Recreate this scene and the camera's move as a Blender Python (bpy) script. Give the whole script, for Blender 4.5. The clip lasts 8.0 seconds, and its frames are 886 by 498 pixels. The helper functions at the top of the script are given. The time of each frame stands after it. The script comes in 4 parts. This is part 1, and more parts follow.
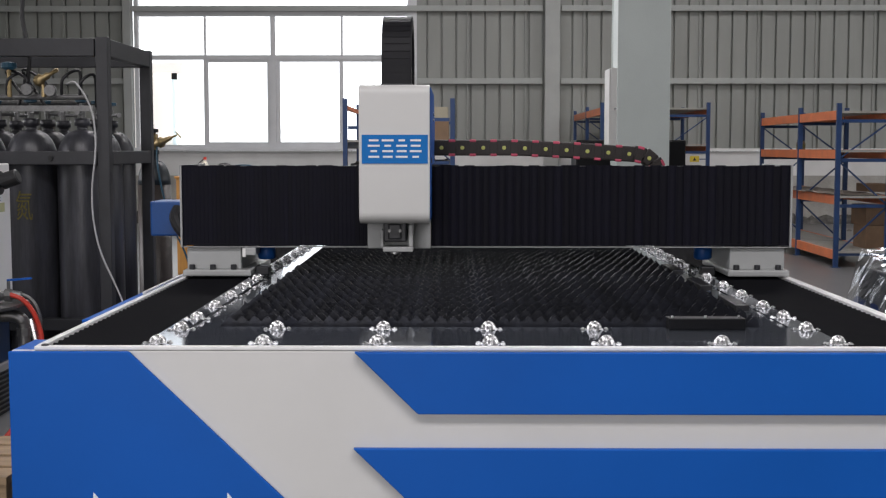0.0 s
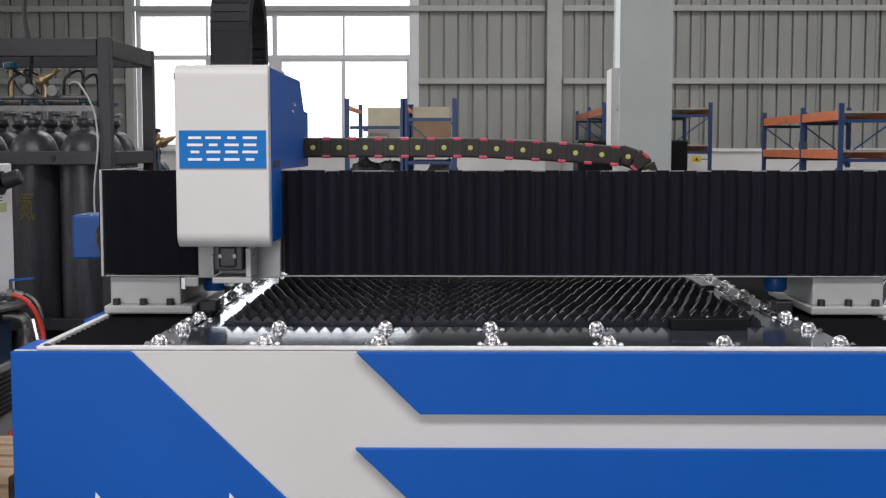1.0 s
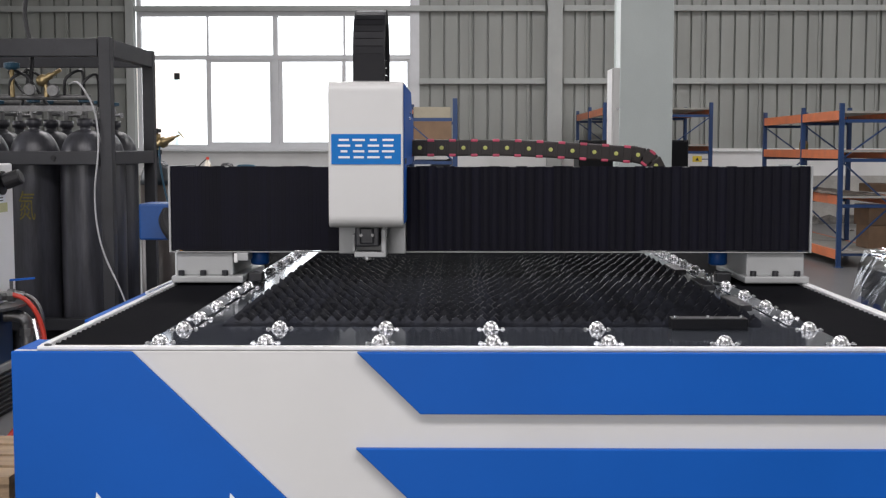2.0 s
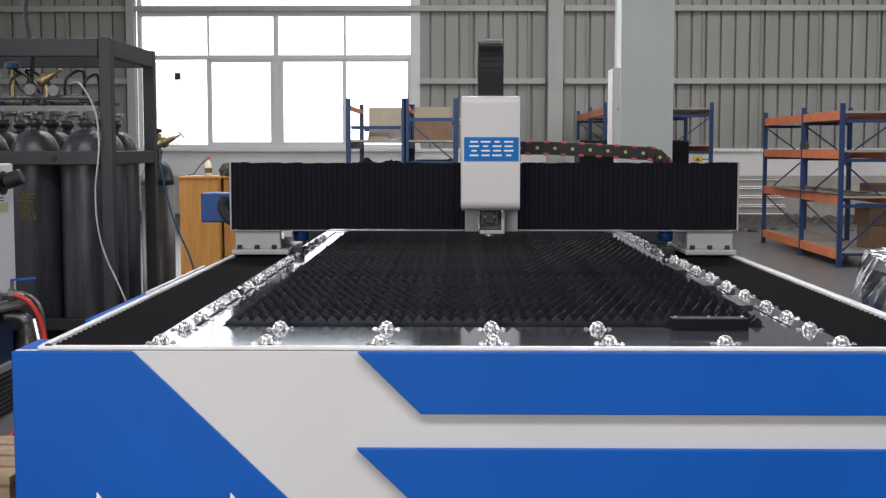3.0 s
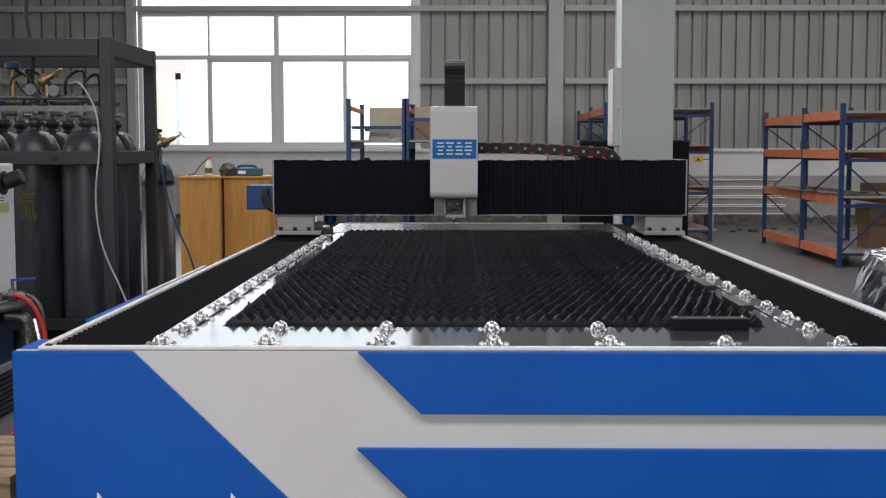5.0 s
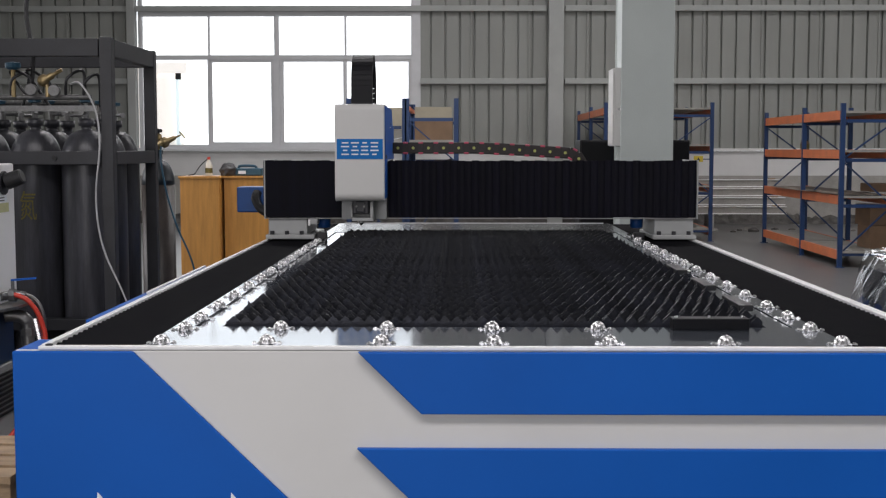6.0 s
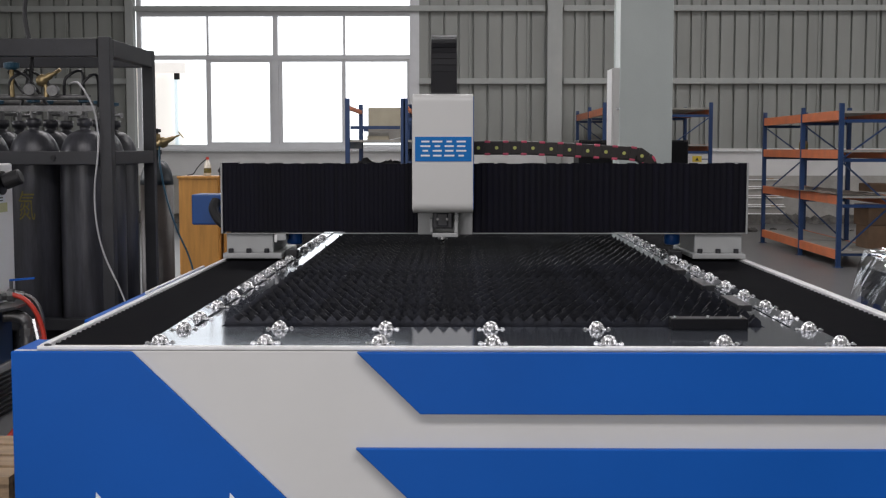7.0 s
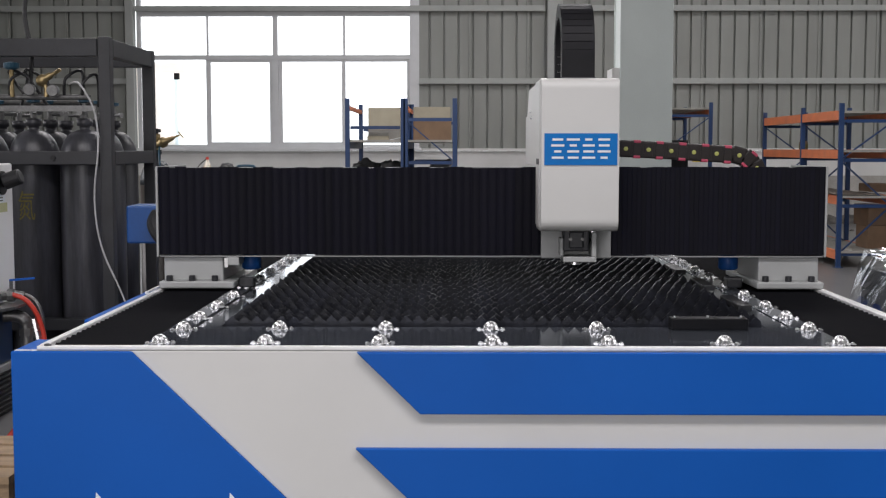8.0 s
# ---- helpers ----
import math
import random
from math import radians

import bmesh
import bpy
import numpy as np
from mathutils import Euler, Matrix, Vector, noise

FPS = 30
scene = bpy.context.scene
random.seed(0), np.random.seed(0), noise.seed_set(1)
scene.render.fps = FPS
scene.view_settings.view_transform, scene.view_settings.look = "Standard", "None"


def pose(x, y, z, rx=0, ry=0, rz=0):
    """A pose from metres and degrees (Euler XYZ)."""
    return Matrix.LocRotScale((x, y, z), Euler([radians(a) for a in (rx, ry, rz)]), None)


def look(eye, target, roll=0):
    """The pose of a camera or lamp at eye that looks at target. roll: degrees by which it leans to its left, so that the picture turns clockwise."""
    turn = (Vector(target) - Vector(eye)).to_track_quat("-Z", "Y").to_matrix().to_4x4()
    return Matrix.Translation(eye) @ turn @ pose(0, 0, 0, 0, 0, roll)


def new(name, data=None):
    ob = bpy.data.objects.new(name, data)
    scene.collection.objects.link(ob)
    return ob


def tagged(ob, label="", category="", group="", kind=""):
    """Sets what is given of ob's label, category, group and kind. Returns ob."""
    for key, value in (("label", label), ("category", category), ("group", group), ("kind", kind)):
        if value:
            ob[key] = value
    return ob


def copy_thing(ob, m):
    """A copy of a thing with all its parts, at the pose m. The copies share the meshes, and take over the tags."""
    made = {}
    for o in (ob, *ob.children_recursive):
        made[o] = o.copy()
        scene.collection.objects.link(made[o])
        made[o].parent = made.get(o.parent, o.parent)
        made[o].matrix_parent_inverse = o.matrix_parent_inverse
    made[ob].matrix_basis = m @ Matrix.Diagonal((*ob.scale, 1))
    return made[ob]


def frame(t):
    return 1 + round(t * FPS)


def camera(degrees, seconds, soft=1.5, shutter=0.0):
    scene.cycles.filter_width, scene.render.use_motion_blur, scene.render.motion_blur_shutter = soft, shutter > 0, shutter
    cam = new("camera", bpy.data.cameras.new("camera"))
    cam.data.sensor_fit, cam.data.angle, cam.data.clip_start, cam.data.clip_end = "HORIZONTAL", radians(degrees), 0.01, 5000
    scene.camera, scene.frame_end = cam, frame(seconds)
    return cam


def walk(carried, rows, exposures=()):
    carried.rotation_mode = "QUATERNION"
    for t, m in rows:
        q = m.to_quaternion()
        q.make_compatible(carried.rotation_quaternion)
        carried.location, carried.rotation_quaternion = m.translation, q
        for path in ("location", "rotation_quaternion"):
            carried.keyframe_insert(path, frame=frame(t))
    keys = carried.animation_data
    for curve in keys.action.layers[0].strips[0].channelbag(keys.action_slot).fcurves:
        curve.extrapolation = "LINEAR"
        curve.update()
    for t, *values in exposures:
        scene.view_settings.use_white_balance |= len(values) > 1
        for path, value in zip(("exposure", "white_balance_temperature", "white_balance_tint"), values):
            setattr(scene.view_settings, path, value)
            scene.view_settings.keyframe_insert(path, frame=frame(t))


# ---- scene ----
cam = camera(40.0, 8.0, soft=1.25)
EYE = 1.408


def eye(t, shift):
    """The tripod head: shift is the small sideways sway, in thousandths of the picture's focal length."""
    return t, pose(0, 0, EYE, 90 - 4.72, 0, math.degrees((30 + shift) / 2154))


walk(cam, [eye(0, -6.5), eye(0.5, -4), eye(1, -3), eye(1.5, -2.6), eye(2.2, -1.8), eye(3, -1), eye(3.5, 0), eye(4, -0.6),
           eye(4.5, -0.6), eye(5.2, -0.2), eye(6, 0), eye(6.5, 0), eye(7, -2.3), eye(7.5, -2.4), eye(8, -2.4)],
     exposures=[(0, 0.0), (0.5, 0.03), (1, 0.17), (1.5, 0.24), (3, 0.27), (3.5, 0.14), (4, 0.0), (4.5, -0.08), (6, -0.10), (6.5, -0.10), (7, -0.15), (7.5, -0.05), (8, 0.04)])

# ---- light ----
world = bpy.data.worlds.new("sky")
scene.world = world
world.use_nodes = True
sky = world.node_tree.nodes.new("ShaderNodeTexSky")
sky.sky_type, sky.sun_disc, sky.sun_elevation, sky.sun_rotation = "NISHITA", False, radians(50), radians(200)
world.node_tree.nodes["Background"].inputs["Strength"].default_value = 0.05
world.node_tree.links.new(sky.outputs[0], world.node_tree.nodes["Background"].inputs["Color"])

# fill lamps for daylight in added, unseen hall openings: (centre, target, width, height, watts)
for name, at, to, w, h, watts in (
        ("daylight_roof_front", (0.4, -1.0, 7.08), (0.4, -1.0, 0), 9.0, 1.6, 530),
        ("daylight_roof_back", (0.4, 11.5, 7.08), (0.4, 11.5, 0), 9.0, 1.6, 520),
        ("daylight_gate", (-2.5, -7.1, 2.3), (-2.5, 3.0, 2.3), 5.0, 4.4, 290),
        ("daylight_side", (-9.1, 8.0, 3.2), (0.0, 8.0, 3.2), 9.0, 3.0, 305),
        ("daylight_roof_rear", (4.0, 18.0, 7.08), (4.0, 18.0, 0), 14.0, 1.6, 330),
        ("daylight_east", (16.1, 9.0, 4.2), (0.0, 9.0, 4.2), 14.0, 3.0, 400)):
    lamp = bpy.data.lights.new(name, "AREA")
    lamp.shape, lamp.size, lamp.size_y, lamp.energy, lamp.color = "RECTANGLE", w, h, watts, (1.0, 0.955, 0.97)
    new(name, lamp).matrix_world = look(at, to)


# ---- materials ----
def material(name, colour, rough=0.5, metal=0.0, vary=0.12, scale=6.0, bump=0.0, grain=120.0, second=None, stretch=(1, 1, 1), island=0.0, coat=0.0, spec=0.5):
    """A surface with cloudy stains at one scale and grain at another."""
    m = bpy.data.materials.new(name)
    m.use_nodes = True
    nodes, links = m.node_tree.nodes, m.node_tree.links
    shader = nodes["Principled BSDF"]
    shader.inputs["Metallic"].default_value = metal
    shader.inputs["Specular IOR Level"].default_value = spec
    shader.inputs["Coat Weight"].default_value = coat
    coords, mapping = nodes.new("ShaderNodeTexCoord"), nodes.new("ShaderNodeMapping")
    mapping.inputs["Scale"].default_value = stretch
    links.new(coords.outputs["Object"], mapping.inputs["Vector"])
    clouds, fine = nodes.new("ShaderNodeTexNoise"), nodes.new("ShaderNodeTexNoise")
    clouds.inputs["Scale"].default_value, clouds.inputs["Detail"].default_value = scale, 5
    fine.inputs["Scale"].default_value, fine.inputs["Detail"].default_value = grain, 3
    for n in (clouds, fine):
        links.new(mapping.outputs[0], n.inputs["Vector"])
    ramp = nodes.new("ShaderNodeValToRGB")
    dark = second or tuple(c * (1 - 2 * vary) for c in colour)
    ramp.color_ramp.elements[0].position, ramp.color_ramp.elements[1].position = 0.32, 0.68
    ramp.color_ramp.elements[0].color, ramp.color_ramp.elements[1].color = (*dark, 1), (*colour, 1)
    links.new(clouds.outputs["Fac"], ramp.inputs["Fac"])
    out = ramp.outputs["Color"]
    mix = nodes.new("ShaderNodeMix")
    mix.data_type, mix.blend_type = "RGBA", "MULTIPLY"
    mix.inputs[0].default_value = min(1.0, vary * 2)
    links.new(out, mix.inputs[6])
    links.new(fine.outputs["Fac"], mix.inputs[7])
    bright = nodes.new("ShaderNodeHueSaturation")
    bright.inputs["Value"].default_value = 1 + vary
    links.new(mix.outputs[2], bright.inputs["Color"])
    out = bright.outputs[0]
    if island:
        info, span = nodes.new("ShaderNodeObjectInfo"), nodes.new("ShaderNodeMapRange")
        span.inputs["To Min"].default_value, span.inputs["To Max"].default_value = 1 - island, 1 + island
        links.new(info.outputs["Random"], span.inputs["Value"])
        again = nodes.new("ShaderNodeHueSaturation")
        links.new(span.outputs[0], again.inputs["Value"])
        links.new(out, again.inputs["Color"])
        out = again.outputs[0]
    links.new(out, shader.inputs["Base Color"])
    gloss = nodes.new("ShaderNodeMapRange")
    gloss.inputs["To Min"].default_value, gloss.inputs["To Max"].default_value = max(0.02, rough * 0.82), min(1, rough * 1.18)
    links.new(clouds.outputs["Fac"], gloss.inputs["Value"])
    links.new(gloss.outputs[0], shader.inputs["Roughness"])
    if bump:
        b = nodes.new("ShaderNodeBump")
        b.inputs["Strength"].default_value, b.inputs["Distance"].default_value = bump, 0.004
        links.new(fine.outputs["Fac"], b.inputs["Height"])
        links.new(b.outputs[0], shader.inputs["Normal"])
    return m


def glow(name, colour, strength):
    m = bpy.data.materials.new(name)
    m.use_nodes = True
    s = m.node_tree.nodes["Principled BSDF"]
    s.inputs["Base Color"].default_value = (*colour, 1)
    s.inputs["Emission Color"].default_value, s.inputs["Emission Strength"].default_value = (*colour, 1), strength
    return m


WHITE = material("white_powder_coat", (0.645, 0.643, 0.63), 0.42, vary=0.03, scale=2.5, bump=0.05, grain=500)
ENAMEL = material("white_enamel", (0.84, 0.84, 0.83), 0.35, vary=0.03, scale=3)
BLUE = material("blue_powder_coat", (0.005, 0.099, 0.45), 0.45, spec=0.18, vary=0.05, scale=2.0, bump=0.05, grain=500)
SIGN_BLUE = material("sign_blue", (0.004, 0.165, 0.52), 0.5, spec=0.2, vary=0.03)
LETTER = material("white_print", (0.82, 0.86, 0.9), 0.5, vary=0.03)
BELLOWS = material("black_bellows_cloth", (0.0030, 0.0030, 0.0096), 0.75, spec=0.24, vary=0.18, scale=9, bump=0.25, grain=300, island=0.25)
RAILCLOTH = material("black_rail_cover", (0.0044, 0.0046, 0.0068), 0.8, spec=0.14, vary=0.2, scale=8, bump=0.2, grain=250)
SLAT = material("dark_steel_slat", (0.0138, 0.0156, 0.0250), 0.42, metal=0.3, vary=0.3, scale=20, bump=0.2, grain=90, island=0.3)
EDGE = material("laser_cut_edge", (0.092, 0.095, 0.105), 0.27, metal=1.0, vary=0.25, scale=30)
REARSTEEL = material("brushed_rear_plate", (0.115, 0.12, 0.135), 0.20, metal=0.9, vary=0.12, scale=5, bump=0.05, grain=60)
STEEL = material("polished_steel_plate", (0.25, 0.28, 0.335), 0.10, metal=0.84, vary=0.07, scale=3, bump=0.006, grain=40)
CHROME = material("chrome", (0.68, 0.68, 0.69), 0.27, metal=1.0, vary=0.05, scale=60)
ALU = material("painted_grey_casting", (0.40, 0.41, 0.41), 0.45, vary=0.05, scale=8, bump=0.1, grain=200)
LIP = material("bare_edge_metal", (0.86, 0.86, 0.86), 0.42, metal=0.0, vary=0.08, scale=12)
BLACKMETAL = material("black_painted_steel", (0.032, 0.033, 0.039), 0.45, vary=0.2, scale=6, bump=0.15, grain=150)
CYLINDER = material("dark_grey_gas_cylinder", (0.068, 0.069, 0.082), 0.36, vary=0.30, scale=16, bump=0.12, grain=120, island=0.15, stretch=(1, 1, 0.12))
RUBBER = material("black_plastic", (0.0105, 0.0108, 0.0132), 0.5, vary=0.15, scale=30)
CARRIER = material("black_cable_carrier", (0.0065, 0.0066, 0.0098), 0.55, spec=0.28, vary=0.18, scale=25)
CABINETBLACK = material("black_cabinet_paint", (0.0042, 0.0044, 0.0062), 0.5, spec=0.18, vary=0.15, scale=4)
CHAINPLASTIC = material("dark_brown_chain_plastic", (0.018, 0.012, 0.011), 0.5, vary=0.2, scale=30)
PINK = material("pink_clip", (0.55, 0.07, 0.13), 0.5, vary=0.1, island=0.2)
YELLOW = material("yellow_green_pin", (0.50, 0.52, 0.14), 0.5, vary=0.1)
CLADDING = material("grey_profiled_sheet", (0.277, 0.287, 0.267), 0.48, vary=0.06, scale=1.2, bump=0.03, grain=60, stretch=(3, 1, 0.4))
GIRT = material("grey_girt", (0.37, 0.385, 0.37), 0.5, vary=0.05, scale=3)
PILLAR = material("pale_grey_column_paint", (0.60, 0.655, 0.64), 0.45, vary=0.05, scale=1.5, bump=0.05, grain=90)
PROFILE = material("white_profile_paint", (0.84, 0.84, 0.83), 0.35, vary=0.04, scale=4)
PLASTER = material("white_wall_plaster", (0.70, 0.70, 0.685), 0.8, vary=0.08, scale=1.5, bump=0.2, grain=70)
ROOF = material("white_roof_sheet", (0.62, 0.62, 0.61), 0.7, vary=0.05, scale=1)
CONCRETE = material("grey_floor_paint", (0.138, 0.138, 0.138), 0.30, vary=0.10, scale=0.8, bump=0.08, grain=50)
FRAMEWHITE = material("white_window_frame", (0.64, 0.65, 0.665), 0.4, vary=0.03)
RACKBLUE = material("blue_rack_paint", (0.014, 0.043, 0.128), 0.42, vary=0.12, scale=6, island=0.1)
RACKORANGE = material("orange_rack_paint", (0.66, 0.195, 0.08), 0.45, vary=0.12, scale=5, island=0.1)
SHELFBOARD = material("grey_shelf_board", (0.33, 0.32, 0.29), 0.6, vary=0.15, scale=5)
CARD = material("brown_cardboard", (0.205, 0.130, 0.078), 0.8, vary=0.12, scale=7, bump=0.1, grain=120, island=0.2)
KRAFT = material("pale_board", (0.37, 0.335, 0.25), 0.75, vary=0.1, scale=4, island=0.15)
WOOD = material("orange_brown_veneer", (0.54, 0.26, 0.058), 0.42, vary=0.13, scale=4, bump=0.05, grain=60, stretch=(6, 6, 0.6))
PALLET = material("raw_pallet_wood", (0.40, 0.28, 0.17), 0.75, vary=0.2, scale=6, bump=0.3, grain=90, stretch=(1, 5, 5), island=0.2)
BRASS = material("brass", (0.37, 0.285, 0.15), 0.42, metal=0.9, vary=0.12, scale=40)
RED = material("red_hose", (0.62, 0.05, 0.03), 0.4, vary=0.08)
GREYHOSE = material("clear_grey_hose", (0.50, 0.50, 0.51), 0.35, vary=0.08)
TEAL = material("blue_neck_paint", (0.02, 0.10, 0.17), 0.45, vary=0.15, scale=20)
PIPE = material("galvanised_pipe", (0.22, 0.22, 0.22), 0.4, metal=0.7, vary=0.15, scale=30)
INKYELLOW = material("yellow_stencil", (0.16, 0.135, 0.03), 0.7, vary=0.2, scale=60)
CEMENT = material("bare_cement_render", (0.43, 0.415, 0.38), 0.85, vary=0.16, scale=2.2, bump=0.35, grain=45)
RUBBLE = material("grey_rubble", (0.20, 0.19, 0.175), 0.9, vary=0.3, scale=9, bump=0.4, grain=60, island=0.4)
PLASTICBAG = material("black_bag", (0.045, 0.045, 0.047), 0.4, vary=0.2, scale=20)
COVERBLUE = material("dull_blue_cover", (0.010, 0.072, 0.27), 0.42, spec=0.3, vary=0.08, scale=6)
TOOLBLUE = material("dull_blue_tool_case", (0.028, 0.085, 0.13), 0.45, vary=0.1)
OUTSIDE = glow("overcast_daylight", (0.95, 0.98, 1.0), 2.2)

GLASS = bpy.data.materials.new("window_glass")
GLASS.use_nodes = True
tree = GLASS.node_tree
clear, gloss, fresnel, mixed = (tree.nodes.new(k) for k in ("ShaderNodeBsdfTransparent", "ShaderNodeBsdfGlossy", "ShaderNodeFresnel", "ShaderNodeMixShader"))
gloss.inputs["Roughness"].default_value = 0.02
tree.links.new(fresnel.outputs[0], mixed.inputs[0])
tree.links.new(clear.outputs[0], mixed.inputs[1])
tree.links.new(gloss.outputs[0], mixed.inputs[2])
tree.links.new(mixed.outputs[0], tree.nodes["Material Output"].inputs["Surface"])


# ---- mesh helpers ----
def part(name, bm, mat, parent=None, label="", smooth=False):
    """Links a bmesh as one mesh object under a thing or a part."""
    me = bpy.data.meshes.new(name)
    bm.to_mesh(me)
    bm.free()
    for one in (mat if isinstance(mat, (list, tuple)) else [mat]):
        me.materials.append(one)
    if smooth:
        me.shade_smooth()
    ob = new(name, me)
    ob.parent = parent
    if label:
        ob["label"] = label
    return ob


def again(ob, m, parent=None, name=None):
    """Another object on the same mesh, at the pose m."""
    o = new(name or ob.name.split(".")[0], ob.data)
    o.parent = parent or ob.parent
    o.matrix_basis = m
    return o


def thing(name, label, category, at=(0, 0, 0), group="", kind=""):
    ob = new(name)
    ob.empty_display_size = 0.1
    ob.location = at
    return tagged(ob, label, category, group, kind)


def box(bm, x0, x1, y0, y1, z0, z1, bevel=0.0, segments=2):
    vs = [bm.verts.new(p) for p in ((x0, y0, z0), (x1, y0, z0), (x1, y1, z0), (x0, y1, z0), (x0, y0, z1), (x1, y0, z1), (x1, y1, z1), (x0, y1, z1))]
    fs = [bm.faces.new([vs[i] for i in f]) for f in ((3, 2, 1, 0), (4, 5, 6, 7), (0, 1, 5, 4), (1, 2, 6, 5), (2, 3, 7, 6), (3, 0, 4, 7))]
    if bevel:
        edges = {e for f in fs for e in f.edges}
        bmesh.ops.bevel(bm, geom=list(edges), offset=bevel, segments=segments, profile=0.5, affect="EDGES")
    return bm


def boxes(*dims, bevel=0.0):
    bm = bmesh.new()
    for d in dims:
        box(bm, *d, bevel=bevel)
    return bm


def prism(bm, outline, y0, y1, axis="y", bevel=0.0):
    """A plate with the outline (pairs) across the axis, from y0 to y1 along it."""
    put = {"y": lambda a, b, c: (a, c, b), "x": lambda a, b, c: (c, a, b), "z": lambda a, b, c: (a, b, c)}[axis]
    first = [bm.verts.new(put(a, b, y0)) for a, b in outline]
    last = [bm.verts.new(put(a, b, y1)) for a, b in outline]
    fs = [bm.faces.new(first), bm.faces.new(last[::-1])]
    n = len(outline)
    for i in range(n):
        fs.append(bm.faces.new((first[i], last[i], last[(i + 1) % n], first[(i + 1) % n])))
    bmesh.ops.recalc_face_normals(bm, faces=fs)
    if bevel:
        bmesh.ops.bevel(bm, geom=list({e for f in fs for e in f.edges}), offset=bevel, segments=2, profile=0.5, affect="EDGES")
    return bm


def lathe(bm, profile, at=(0, 0, 0), steps=20, turn=None):
    """A round body from (radius, height) pairs, closed at both ends."""
    m = Matrix.Translation(at) @ (turn or Matrix())
    rings = []
    for r, z in profile:
        rings.append([bm.verts.new(m @ Vector((r * math.cos(2 * math.pi * i / steps), r * math.sin(2 * math.pi * i / steps), z))) for i in range(steps)])
    for a, b in zip(rings, rings[1:]):
        for i in range(steps):
            bm.faces.new((a[i], a[(i + 1) % steps], b[(i + 1) % steps], b[i]))
    bm.faces.new(rings[0][::-1])
    bm.faces.new(rings[-1])
    return bm


def tube(bm, points, radius, steps=8, smooth=6):
    """A hose through the points."""
    pts = [Vector(p) for p in points]
    line = []
    for i in range(len(pts) - 1):
        a, b, c, d = pts[max(i - 1, 0)], pts[i], pts[i + 1], pts[min(i + 2, len(pts) - 1)]
        for k in range(smooth):
            u = k / smooth
            line.append(0.5 * (2 * b + (c - a) * u + (2 * a - 5 * b + 4 * c - d) * u * u + (3 * b - a - 3 * c + d) * u ** 3))
    line.append(pts[-1])
    rings = []
    for i, p in enumerate(line):
        way = (line[min(i + 1, len(line) - 1)] - line[max(i - 1, 0)]).normalized()
        side = way.orthogonal().normalized() if not rings else (side - way * side.dot(way)).normalized()
        up = way.cross(side)
        rings.append([bm.verts.new(p + radius * (side * math.cos(2 * math.pi * k / steps) + up * math.sin(2 * math.pi * k / steps))) for k in range(steps)])
    for a, b in zip(rings, rings[1:]):
        for k in range(steps):
            bm.faces.new((a[k], b[k], b[(k + 1) % steps], a[(k + 1) % steps]))
    bm.faces.new(rings[0]), bm.faces.new(rings[-1][::-1])
    bmesh.ops.recalc_face_normals(bm, faces=bm.faces[:])
    return bm


def bar(bm, a, b, w, d):
    """A straight flat bar from a to b."""
    a, b = Vector(a), Vector(b)
    m = look(a, b)
    n = (b - a).length
    vs = [bm.verts.new(m @ Vector(p)) for p in ((-w, -d, 0), (w, -d, 0), (w, d, 0), (-w, d, 0), (-w, -d, -n), (w, -d, -n), (w, d, -n), (-w, d, -n))]
    for f in ((0, 1, 2, 3), (7, 6, 5, 4), (0, 4, 5, 1), (1, 5, 6, 2), (2, 6, 7, 3), (3, 7, 4, 0)):
        bm.faces.new([vs[i] for i in f])
    return bm


def structure(name, bm, mat, label, category):
    return tagged(part(name, bm, mat), label, category, kind="structure")


# ---- the hall ----
WALL_Y = 23.0
LEFT, RIGHT, BACK, HIGH = -9.0, 16.0, -7.0, 7.0


RIB_0, RIB = 4.055, 0.2706           # one rib of the profiled sheet, and their spacing


def corrugated(bm, x0, x1, z0, z1, y):
    """Profiled sheet: flat pans with narrow grooves, and a raised seam beside every fourth."""
    outline = [(x0, y)]
    k = math.ceil((x0 + 0.03 - RIB_0) / RIB)
    while RIB_0 + k * RIB < x1 - 0.04:
        x = RIB_0 + k * RIB - 0.021
        if k % 4 == 2 and x - 0.07 > x0:
            outline += [(x - 0.062, y), (x - 0.054, y - 0.028), (x - 0.026, y - 0.028), (x - 0.018, y)]
        outline += [(x, y), (x + 0.006, y + 0.06), (x + 0.036, y + 0.06), (x + 0.042, y)]
        k += 1
    outline += [(x1, y), (x1, y + 0.09), (x0, y + 0.09)]
    prism(bm, outline, z0, z1, "z")


